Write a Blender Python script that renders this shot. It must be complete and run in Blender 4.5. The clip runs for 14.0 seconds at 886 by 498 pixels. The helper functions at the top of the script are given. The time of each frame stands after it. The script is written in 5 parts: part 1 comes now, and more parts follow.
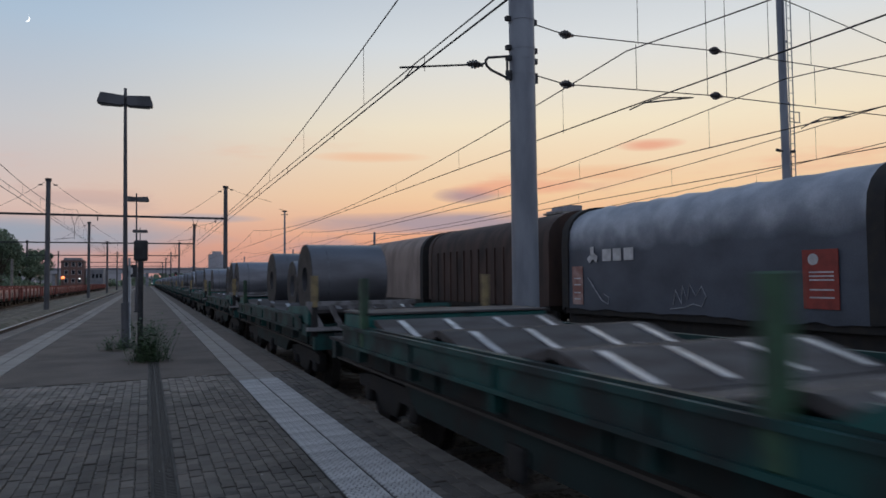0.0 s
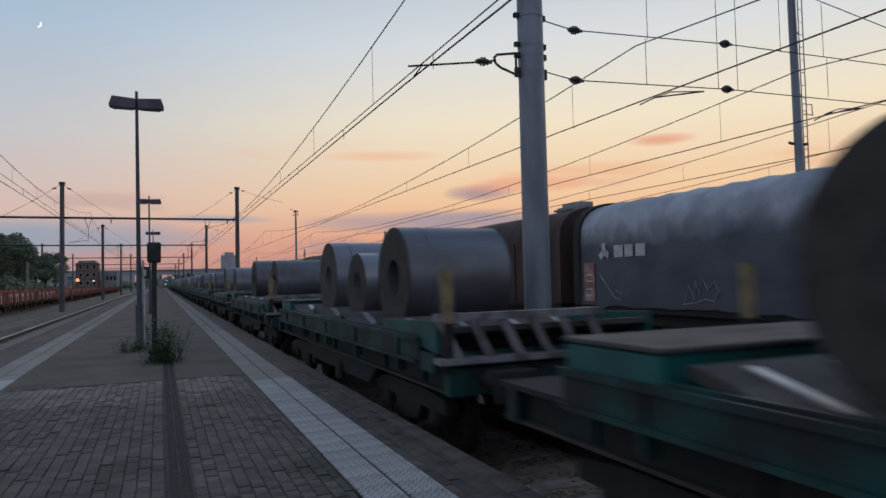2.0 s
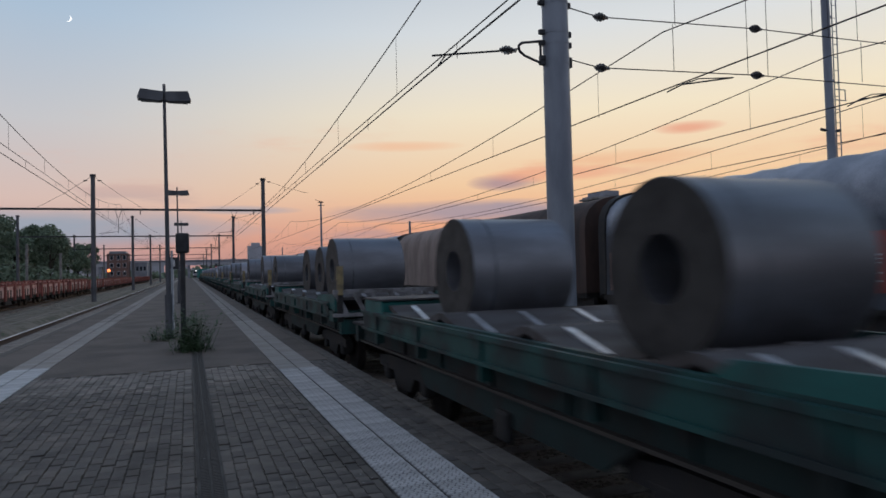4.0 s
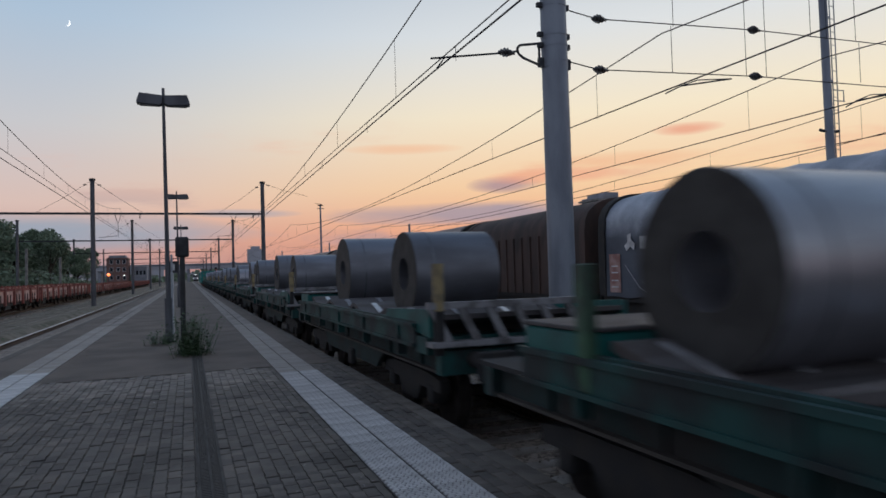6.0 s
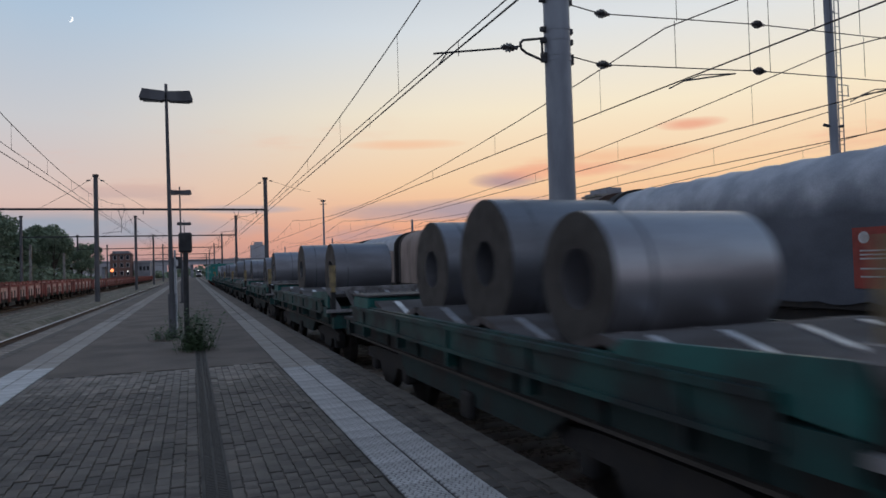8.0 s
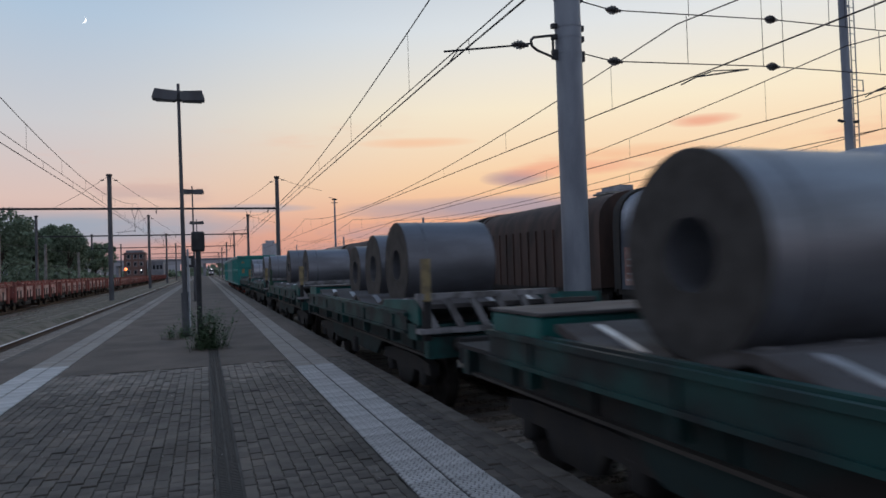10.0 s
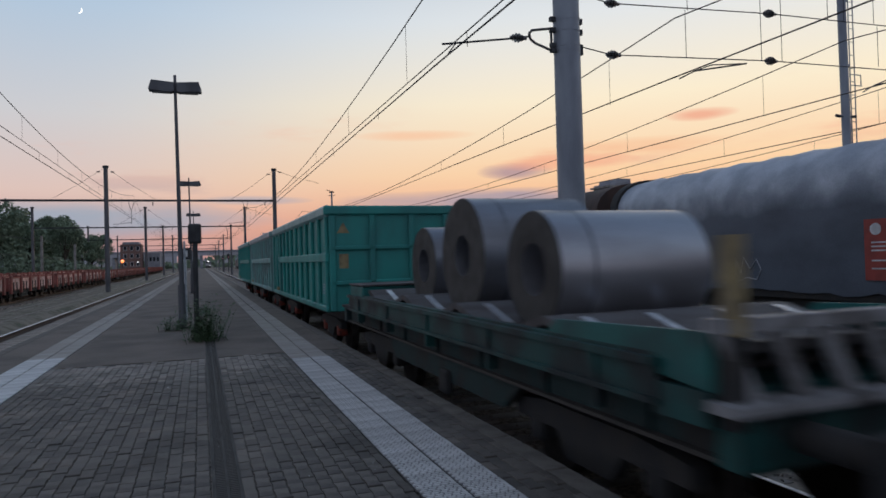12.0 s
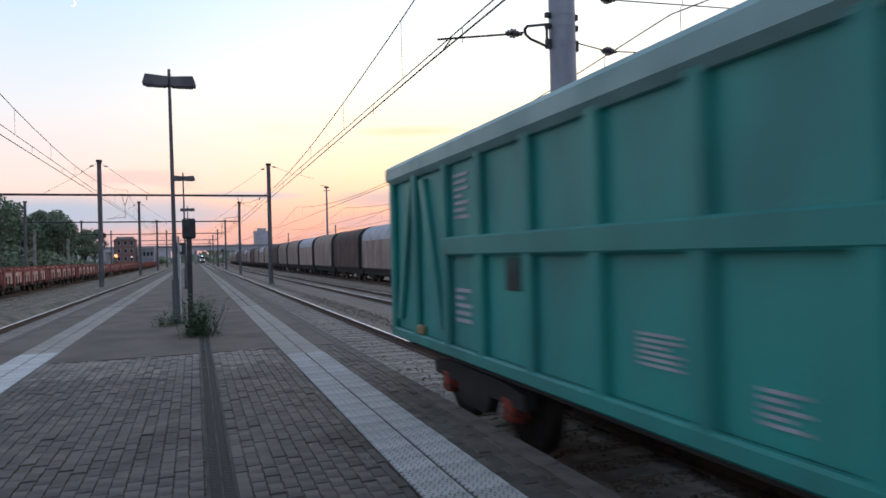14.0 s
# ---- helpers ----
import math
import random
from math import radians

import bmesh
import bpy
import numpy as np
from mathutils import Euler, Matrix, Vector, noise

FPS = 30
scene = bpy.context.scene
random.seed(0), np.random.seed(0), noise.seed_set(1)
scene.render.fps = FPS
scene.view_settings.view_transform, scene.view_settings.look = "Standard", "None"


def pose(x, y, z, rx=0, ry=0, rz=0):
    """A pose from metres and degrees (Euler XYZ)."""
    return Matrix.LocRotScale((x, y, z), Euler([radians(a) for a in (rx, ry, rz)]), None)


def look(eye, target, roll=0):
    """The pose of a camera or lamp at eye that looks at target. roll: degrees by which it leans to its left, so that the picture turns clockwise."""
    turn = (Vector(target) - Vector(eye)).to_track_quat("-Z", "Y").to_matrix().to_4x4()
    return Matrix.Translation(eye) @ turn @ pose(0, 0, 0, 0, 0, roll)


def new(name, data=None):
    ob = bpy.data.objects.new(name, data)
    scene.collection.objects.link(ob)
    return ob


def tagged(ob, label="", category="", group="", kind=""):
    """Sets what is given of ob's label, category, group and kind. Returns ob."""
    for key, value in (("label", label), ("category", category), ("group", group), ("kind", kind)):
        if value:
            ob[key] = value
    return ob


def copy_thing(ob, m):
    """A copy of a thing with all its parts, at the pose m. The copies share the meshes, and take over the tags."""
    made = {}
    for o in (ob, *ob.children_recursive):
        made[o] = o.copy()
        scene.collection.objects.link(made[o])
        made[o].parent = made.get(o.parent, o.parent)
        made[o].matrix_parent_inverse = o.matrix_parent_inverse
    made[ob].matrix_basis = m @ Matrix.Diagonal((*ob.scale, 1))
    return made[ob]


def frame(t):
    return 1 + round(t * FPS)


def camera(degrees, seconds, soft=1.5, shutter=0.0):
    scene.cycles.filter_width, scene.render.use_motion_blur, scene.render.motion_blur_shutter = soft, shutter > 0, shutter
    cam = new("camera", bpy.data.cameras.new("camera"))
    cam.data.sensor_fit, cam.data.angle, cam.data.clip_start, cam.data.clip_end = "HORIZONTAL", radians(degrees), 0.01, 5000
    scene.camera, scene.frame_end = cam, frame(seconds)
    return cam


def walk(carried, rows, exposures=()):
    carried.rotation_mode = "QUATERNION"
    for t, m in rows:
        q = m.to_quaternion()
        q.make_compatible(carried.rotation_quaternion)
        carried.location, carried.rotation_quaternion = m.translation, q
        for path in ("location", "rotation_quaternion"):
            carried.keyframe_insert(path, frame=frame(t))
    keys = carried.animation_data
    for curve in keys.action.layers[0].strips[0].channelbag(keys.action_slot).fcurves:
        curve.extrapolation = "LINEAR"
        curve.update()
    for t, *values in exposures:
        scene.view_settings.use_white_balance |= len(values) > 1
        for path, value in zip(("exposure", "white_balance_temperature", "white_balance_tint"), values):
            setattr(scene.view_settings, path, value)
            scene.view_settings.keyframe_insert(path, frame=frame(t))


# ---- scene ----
# The eye stands at (0, 0, 1.6) on an island platform; y runs along the tracks.
cam = camera(66.4, 14.0, soft=1.6, shutter=0.22)
PATH = [
    (0.0, -23.67, 2.53, 0.62), (0.5, -22.9, 2.75, 0.86), (1.0, -22.68, 2.59, 0.94), (1.5, -22.64, 2.41, 1.15),
    (2.0, -22.71, 2.39, 1.31), (2.5, -22.69, 2.41, 1.15), (3.0, -22.12, 2.08, 1.12), (3.5, -21.03, 1.66, 1.15),
    (3.7, -20.7, 1.58, 1.32), (6.0, -20.66, 1.8, 1.68), (6.5, -20.66, 1.59, 1.68), (7.0, -20.5, 1.68, 1.63),
    (7.5, -20.38, 1.68, 1.6), (8.0, -20.42, 1.43, 1.7), (8.5, -20.31, 1.59, 1.47), (9.0, -19.89, 1.72, 1.79),
    (9.2, -19.53, 1.61, 1.93), (11.5, -19.49, 0.88, 1.79), (12.0, -19.72, 0.71, 1.63), (12.5, -19.98, 0.88, 1.37),
    (13.0, -20.27, 0.4, 1.52), (13.5, -20.11, 0.34, 1.54), (14.0, -20.16, 0.34, 1.45)]
walk(cam, [(t, pose(0, 0, 1.6, 90 + p, r, y)) for t, y, p, r in PATH],
     exposures=[(0.0, -0.13), (3.5, -0.12), (6.0, -0.08), (9.0, -0.05), (12.0, 0.0), (12.5, 0.06), (13.0, 0.44), (13.5, 0.58), (14.0, 0.62)])

# ---------------------------------------------------------------- sky and light
SUN_AZ = radians(43)          # clockwise from +y: the glow lies beyond the goods wagons
world = bpy.data.worlds.new("dusk_sky")
scene.world = world
world.use_nodes = True
wn, wl = world.node_tree.nodes, world.node_tree.links
wn.clear()


def wnode(kind, **values):
    n = wn.new(kind)
    for k, v in values.items():
        n.inputs[k].default_value = v
    return n


def srgb(r, g, b):
    return tuple((c / 255 / 12.92 if c / 255 <= 0.04045 else ((c / 255 + 0.055) / 1.055) ** 2.4) for c in (r, g, b)) + (1.0,)


def ramp(tree_nodes, stops, mode="EASE"):
    n = tree_nodes.new("ShaderNodeValToRGB")
    n.color_ramp.interpolation = mode
    while len(n.color_ramp.elements) < len(stops):
        n.color_ramp.elements.new(0.5)
    for e, (p, c) in zip(n.color_ramp.elements, stops):
        e.position, e.color = p, c
    return n


def maths(op, a, b=None):
    n = wn.new("ShaderNodeMath")
    n.operation = op
    for i, v in enumerate((a, b)):
        if isinstance(v, (int, float)):
            n.inputs[i].default_value = v
        elif v is not None:
            wl.new(v, n.inputs[i])
    return n.outputs[0]


def cloud_bank(under, sep, ragged):
    """Single soft clouds: azimuth, height, half width, half height, colour and thickness, torn by the noise."""
    az = maths("ARCTAN2", sep.outputs["X"], sep.outputs["Y"])
    for a, z, w, h, tone, thick in ((26.0, 0.122, 3.0, 0.012, (176, 146, 156), 0.85), (30.0, 0.132, 5.5, 0.012, (244, 168, 138), 0.6), (17.5, 0.178, 5.0, 0.008, (248, 196, 160), 0.7),
                                    (41.0, 0.185, 2.8, 0.009, (240, 166, 138), 0.8), (36.0, 0.15, 7.0, 0.012, (246, 190, 150), 0.5), (23.0, 0.083, 12.0, 0.017, (160, 152, 170), 0.8), (4.5, 0.088, 4.5, 0.007, (160, 168, 186), 0.7), (-9.0, 0.062, 16.0, 0.028, (152, 168, 186), 0.85)):
        u = maths("DIVIDE", maths("SUBTRACT", az, radians(a)), radians(w))
        v = maths("DIVIDE", maths("SUBTRACT", sep.outputs["Z"], z), h)
        far = maths("ADD", maths("MULTIPLY", u, u), maths("MULTIPLY", v, v))
        soft = maths("SUBTRACT", maths("ADD", 0.35, maths("MULTIPLY", ragged.outputs["Fac"], 1.6)), far)
        amount = wn.new("ShaderNodeMapRange")
        amount.inputs["From Max"].default_value, amount.inputs["To Max"].default_value = 1.1, thick
        wl.new(soft, amount.inputs["Value"])
        m = wn.new("ShaderNodeMix")
        m.data_type = "RGBA"
        m.inputs[7].default_value = srgb(*tone)
        wl.new(amount.outputs[0], m.inputs[0])
        wl.new(under.outputs[2], m.inputs[6])
        under = m
    return under


def build_sky():
    tc = wn.new("ShaderNodeTexCoord")
    sep = wn.new("ShaderNodeSeparateXYZ")
    wl.new(tc.outputs["Generated"], sep.inputs[0])
    # elevation ramps: away from the set sun and towards it
    cool = ramp(wn, [(0.0, srgb(166, 142, 150)), (0.045, srgb(202, 162, 158)), (0.1, srgb(222, 195, 186)), (0.2, srgb(205, 205, 209)),
                     (0.33, srgb(178, 199, 220)), (0.5, srgb(150, 178, 208)), (0.75, srgb(112, 138, 172)), (1.0, srgb(96, 122, 158))], "LINEAR")
    warm = ramp(wn, [(0.0, srgb(216, 146, 126)), (0.06, srgb(242, 174, 138)), (0.12, srgb(252, 211, 168)), (0.22, srgb(252, 237, 208)),
                     (0.33, srgb(229, 232, 233)), (0.5, srgb(178, 192, 210)), (0.75, srgb(116, 140, 172)), (1.0, srgb(96, 122, 158))], "LINEAR")
    wl.new(sep.outputs["Z"], cool.inputs[0])
    wl.new(sep.outputs["Z"], warm.inputs[0])
    dot = wn.new("ShaderNodeVectorMath")
    dot.operation = "DOT_PRODUCT"
    wl.new(tc.outputs["Generated"], dot.inputs[0])
    dot.inputs[1].default_value = (math.sin(SUN_AZ), math.cos(SUN_AZ), 0.02)
    near = wn.new("ShaderNodeMapRange")
    near.interpolation_type = "SMOOTHSTEP"
    for k, v in (("From Min", 0.56), ("From Max", 1.0)):
        near.inputs[k].default_value = v
    wl.new(dot.outputs["Value"], near.inputs["Value"])
    sky = wn.new("ShaderNodeMix")
    sky.data_type = "RGBA"
    wl.new(near.outputs[0], sky.inputs[0])
    wl.new(cool.outputs[0], sky.inputs[6])
    wl.new(warm.outputs[0], sky.inputs[7])
    # thin cloud streaks low over the horizon
    stretch = wn.new("ShaderNodeMapping")
    stretch.inputs["Scale"].default_value = (5, 5, 26)
    stretch.inputs["Location"].default_value = (2.3, 0.4, 1.7)
    wl.new(tc.outputs["Generated"], stretch.inputs[0])
    cloud = wnode("ShaderNodeTexNoise", Scale=1.0, Detail=5.0, Roughness=0.55)
    wl.new(stretch.outputs[0], cloud.inputs["Vector"])
    thick = ramp(wn, [(0.54, (0, 0, 0, 1)), (0.72, (1, 1, 1, 1))])
    wl.new(cloud.outputs["Fac"], thick.inputs[0])
    low = ramp(wn, [(0.0, (0.2, 0.2, 0.2, 1)), (0.05, (0.5, 0.5, 0.5, 1)), (0.14, (0.3, 0.3, 0.3, 1)), (0.26, (0, 0, 0, 1))])
    wl.new(sep.outputs["Z"], low.inputs[0])
    amount = wn.new("ShaderNodeMath")
    amount.operation = "MULTIPLY"
    wl.new(thick.outputs[0], amount.inputs[0])
    wl.new(low.outputs[0], amount.inputs[1])
    tint = ramp(wn, [(0.0, srgb(158, 150, 172)), (0.1, srgb(172, 150, 158)), (0.15, srgb(244, 166, 136)), (0.3, srgb(240, 190, 160))])
    wl.new(sep.outputs["Z"], tint.inputs[0])
    mix = wn.new("ShaderNodeMix")
    mix.data_type = "RGBA"
    wl.new(amount.outputs[0], mix.inputs[0])
    wl.new(sky.outputs[2], mix.inputs[6])
    wl.new(tint.outputs[0], mix.inputs[7])
    mix = cloud_bank(mix, sep, cloud)
    # the half of the sky away from the sunset is already dusky blue
    east = wn.new("ShaderNodeMapRange")
    east.interpolation_type = "SMOOTHSTEP"
    for k, v in (("From Min", -0.55), ("From Max", 0.6)):
        east.inputs[k].default_value = v
    wl.new(dot.outputs["Value"], east.inputs["Value"])
    dusk = wn.new("ShaderNodeMix")
    dusk.data_type = "RGBA"
    dusk.inputs[6].default_value = srgb(150, 158, 178)
    wl.new(east.outputs[0], dusk.inputs[0])
    wl.new(mix.outputs[2], dusk.inputs[7])
    bg = wnode("ShaderNodeBackground", Strength=1.0)
    wl.new(dusk.outputs[2], bg.inputs["Color"])
    out = wn.new("ShaderNodeOutputWorld")
    wl.new(bg.outputs[0], out.inputs[0])


build_sky()
sun = new("sun", bpy.data.lights.new("sun", "SUN"))
sun.data.energy, sun.data.angle, sun.data.color = 0.15, radians(25), (1.0, 0.72, 0.5)
sun.matrix_basis = look((0, 0, 0), (-math.sin(SUN_AZ), -math.cos(SUN_AZ), -0.12))

# ---------------------------------------------------------------- materials


def material(name, base, rough=0.7, metal=0.0, second=None, scale=6.0, contrast=(0.35, 0.7), bump=0.15, grain=80.0, per=0.0, streak=None, spec=0.5):
    """Paint, stone or metal: two tones mixed by a wide noise, a fine grain in roughness and relief, and a shade of its own for each object."""
    m = bpy.data.materials.new(name)
    m.use_nodes = True
    n, l = m.node_tree.nodes, m.node_tree.links
    b = n["Principled BSDF"]
    b.inputs["Metallic"].default_value = metal
    b.inputs["Specular IOR Level"].default_value = spec
    tc = n.new("ShaderNodeTexCoord")
    mp = n.new("ShaderNodeMapping")
    mp.inputs["Scale"].default_value = streak or (1, 1, 1)
    l.new(tc.outputs["Object"], mp.inputs[0])
    wide = n.new("ShaderNodeTexNoise")
    wide.inputs["Scale"].default_value, wide.inputs["Detail"].default_value = scale, 6
    l.new(mp.outputs[0], wide.inputs["Vector"])
    fine = n.new("ShaderNodeTexNoise")
    fine.inputs["Scale"].default_value, fine.inputs["Detail"].default_value = grain, 3
    l.new(tc.outputs["Object"], fine.inputs["Vector"])
    second = second or tuple(c * 0.6 for c in base)
    cr = ramp(n, [(contrast[0], (*base, 1)), (contrast[1], (*second, 1))])
    l.new(wide.outputs["Fac"], cr.inputs[0])
    hsv = n.new("ShaderNodeHueSaturation")
    l.new(cr.outputs[0], hsv.inputs["Color"])
    val = n.new("ShaderNodeMapRange")
    val.inputs["To Min"].default_value, val.inputs["To Max"].default_value = 0.8, 1.2
    l.new(fine.outputs["Fac"], val.inputs["Value"])
    if per:
        info = n.new("ShaderNodeObjectInfo")
        r = n.new("ShaderNodeMapRange")
        r.inputs["To Min"].default_value, r.inputs["To Max"].default_value = 1 - per, 1 + per
        l.new(info.outputs["Random"], r.inputs["Value"])
        mul = n.new("ShaderNodeMath")
        mul.operation = "MULTIPLY"
        l.new(val.outputs[0], mul.inputs[0])
        l.new(r.outputs[0], mul.inputs[1])
        l.new(mul.outputs[0], hsv.inputs["Value"])
    else:
        l.new(val.outputs[0], hsv.inputs["Value"])
    l.new(hsv.outputs[0], b.inputs["Base Color"])
    rr = n.new("ShaderNodeMapRange")
    rr.inputs["To Min"].default_value, rr.inputs["To Max"].default_value = max(rough - 0.15, 0.02), min(rough + 0.15, 1)
    l.new(wide.outputs["Fac"], rr.inputs["Value"])
    l.new(rr.outputs[0], b.inputs["Roughness"])
    bp = n.new("ShaderNodeBump")
    bp.inputs["Strength"].default_value, bp.inputs["Distance"].default_value = bump, 0.01
    l.new(fine.outputs["Fac"], bp.inputs["Height"])
    l.new(bp.outputs[0], b.inputs["Normal"])
    return m


def island_material(name, a, c, rough):
    """For joined loose pieces: each island has its own shade."""
    m = material(name, a, rough, per=0)
    n, l = m.node_tree.nodes, m.node_tree.links
    g = n.new("ShaderNodeNewGeometry")
    cr = ramp(n, [(0.0, (*a, 1)), (1.0, (*c, 1))], "LINEAR")
    l.new(g.outputs["Random Per Island"], cr.inputs[0])
    hsv = next(x for x in n if x.type == "HUE_SAT")
    tc = next(x for x in n if x.type == "TEX_COORD")
    stain = n.new("ShaderNodeTexNoise")
    stain.inputs["Scale"].default_value, stain.inputs["Detail"].default_value, stain.inputs["Roughness"].default_value = 1.3, 8, 0.65
    l.new(tc.outputs["Object"], stain.inputs["Vector"])
    tone = ramp(n, [(0.36, (0.5, 0.48, 0.45, 1)), (0.5, (0.9, 0.9, 0.88, 1)), (0.66, (1.25, 1.2, 1.15, 1))])
    l.new(stain.outputs["Fac"], tone.inputs[0])
    mul = n.new("ShaderNodeMix")
    mul.data_type, mul.blend_type = "RGBA", "MULTIPLY"
    mul.inputs[0].default_value = 1.0
    l.new(cr.outputs[0], mul.inputs[6])
    l.new(tone.outputs[0], mul.inputs[7])
    l.new(mul.outputs[2], hsv.inputs["Color"])
    return m


def glow(name, color, strength):
    m = bpy.data.materials.new(name)
    m.use_nodes = True
    b = m.node_tree.nodes["Principled BSDF"]
    b.inputs["Emission Color"].default_value, b.inputs["Emission Strength"].default_value = (*color, 1), strength
    return m


M_PAVER = material("paver", (0.12, 0.102, 0.087), 0.7, second=(0.066, 0.057, 0.05), scale=5, bump=0.5, per=0.22)
M_PAVERS = island_material("paver_field", (0.072, 0.062, 0.054), (0.135, 0.116, 0.1), 0.7)
# Paler blocks: the grazing sheen of the sky is put into their colour.
M_PAVERPALE = island_material("sheen_paver", (0.135, 0.118, 0.103), (0.225, 0.198, 0.172), 0.65)
M_STONES = island_material("crushed_stone", (0.15, 0.12, 0.1), (0.36, 0.3, 0.26), 0.9)
M_JOINT = material("joint_sand", (0.075, 0.068, 0.058), 0.95, bump=0.4)
M_ASPHALT = material("old_paving", (0.16, 0.13, 0.107), 0.9, second=(0.105, 0.089, 0.075), scale=0.8, bump=0.6, grain=60)
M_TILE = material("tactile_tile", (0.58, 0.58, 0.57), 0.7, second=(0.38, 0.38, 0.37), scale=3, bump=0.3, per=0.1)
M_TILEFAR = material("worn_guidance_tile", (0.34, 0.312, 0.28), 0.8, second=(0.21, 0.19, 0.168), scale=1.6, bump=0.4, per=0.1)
# Ground between the studs: shade in the grooves is put into its darker colour.
M_TILEBED = material("shaded_tile_ground", (0.17, 0.165, 0.16), 0.9, second=(0.09, 0.088, 0.084), scale=6, bump=0.3, per=0.1)
M_COPING = material("coping_concrete", (0.15, 0.132, 0.112), 0.85, second=(0.09, 0.08, 0.068), scale=4, bump=0.5, per=0.1)
M_CONC = material("concrete", (0.3, 0.29, 0.27), 0.9, second=(0.18, 0.17, 0.16), scale=1.5, bump=0.4)
M_BALLAST = material("ballast", (0.34, 0.28, 0.228), 0.95, second=(0.16, 0.127, 0.1), scale=14, contrast=(0.42, 0.6), bump=1.0, grain=26)
M_EARTH = material("earth", (0.2, 0.172, 0.132), 0.95, second=(0.095, 0.09, 0.06), scale=1.7, contrast=(0.4, 0.62), bump=0.8, grain=12)
M_SLEEPER = material("sleeper", (0.38, 0.34, 0.3), 0.9, second=(0.25, 0.22, 0.19), scale=5, bump=0.4, per=0.15)
M_RAIL = material("rail_rust", (0.09, 0.05, 0.032), 0.8, second=(0.05, 0.032, 0.025), scale=9)
M_RAILDULL = material("dull_rail_head", (0.36, 0.32, 0.29), 0.6, 0.3, second=(0.2, 0.16, 0.14), scale=2)
M_RAILTOP = material("rail_head", (0.86, 0.87, 0.9), 0.36, 0.6, second=(0.74, 0.74, 0.78), scale=3, bump=0.02)
M_GALV = material("galvanised_steel", (0.3, 0.33, 0.37), 0.55, 0.35, second=(0.22, 0.24, 0.28), scale=3, streak=(1, 1, 0.25), bump=0.08)
M_DARK = material("dark_steel", (0.05, 0.052, 0.056), 0.6, 0.2, second=(0.03, 0.03, 0.033), scale=5)
M_WIRE = material("copper_wire", (0.045, 0.042, 0.045), 0.6, 0.5)
M_PORC = material("brown_insulator", (0.11, 0.1, 0.1), 0.3)
M_GRATE = material("drain_grate", (0.08, 0.074, 0.066), 0.85, second=(0.042, 0.038, 0.034), scale=3)
M_MAST = material("mast_paint", (0.13, 0.133, 0.145), 0.6, 0.2, second=(0.085, 0.087, 0.095), scale=3, streak=(1, 1, 0.25))
M_TEALNEW = material("fresh_teal_paint", (0.008, 0.2, 0.172), 0.45, second=(0.012, 0.15, 0.132), scale=1.6, bump=0.1)
M_BLUE = material("blue_spray", (0.05, 0.07, 0.24), 0.6, second=(0.04, 0.05, 0.15), scale=5)
M_TEAL = material("teal_paint", (0.022, 0.275, 0.24), 0.5, second=(0.03, 0.2, 0.185), scale=1.6, streak=(1, 1, 0.5), bump=0.12, per=0.12)
M_TEALD = material("teal_frame_paint", (0.006, 0.066, 0.06), 0.6, second=(0.012, 0.021, 0.022), scale=2.0, contrast=(0.36, 0.62), bump=0.2, per=0.15)
M_TEALW = material("weathered_teal_paint", (0.19, 0.39, 0.365), 0.65, second=(0.19, 0.27, 0.26), scale=1.3, contrast=(0.4, 0.66), bump=0.3)
# Both rims are lighter than the walls: light from above painted in.
M_RIM = material("skylit_rim_paint", (0.26, 0.43, 0.42), 0.5, second=(0.18, 0.33, 0.32), scale=2)
M_RIMOLD = material("skylit_old_rim", (0.42, 0.46, 0.46), 0.55, second=(0.3, 0.33, 0.33), scale=2)
M_RUSTP = material("bare_dirty_panel", (0.2, 0.19, 0.175), 0.8, second=(0.11, 0.09, 0.078), scale=2.2, contrast=(0.4, 0.62), bump=0.3, per=0.2)
M_BEAM = material("grimy_green_beam", (0.009, 0.028, 0.027), 0.8, second=(0.022, 0.02, 0.018), scale=1.8, contrast=(0.4, 0.62), bump=0.25, per=0.2)
M_FLANGE = material("dusty_flange", (0.065, 0.056, 0.047), 0.8, second=(0.05, 0.045, 0.04), scale=3)
M_TEALM = material("teal_box_paint", (0.012, 0.14, 0.125), 0.5, second=(0.02, 0.07, 0.066), scale=2.2, bump=0.15)
M_UNDER = material("underframe_grime", (0.024, 0.024, 0.025), 0.85, second=(0.042, 0.037, 0.033), scale=4, bump=0.3)
M_WHEEL = material("wheel_steel", (0.06, 0.05, 0.045), 0.6, 0.6)
M_PAN = material("worn_cradle_steel", (0.1, 0.093, 0.093), 0.72, 0.1, second=(0.07, 0.058, 0.054), scale=3.5, streak=(0.4, 1, 1), bump=0.2, per=0.1)
M_ENDP = material("scuffed_pale_paint", (0.27, 0.265, 0.27), 0.6, second=(0.12, 0.112, 0.11), scale=4, contrast=(0.4, 0.62), bump=0.2)
M_COIL = material("coil_steel", (0.27, 0.278, 0.302), 0.42, 0.7, second=(0.17, 0.172, 0.186), scale=2, streak=(0.3, 1, 1), bump=0.04, per=0.25)
M_COILLIGHT = material("bright_coil_steel", (0.42, 0.42, 0.445), 0.36, 0.75, second=(0.31, 0.305, 0.325), scale=2, streak=(0.3, 1, 1), bump=0.05)
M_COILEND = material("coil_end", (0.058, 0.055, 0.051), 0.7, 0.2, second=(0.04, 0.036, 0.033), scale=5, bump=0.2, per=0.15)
M_STRAP = material("strap", (0.2, 0.21, 0.23), 0.45, 0.6)
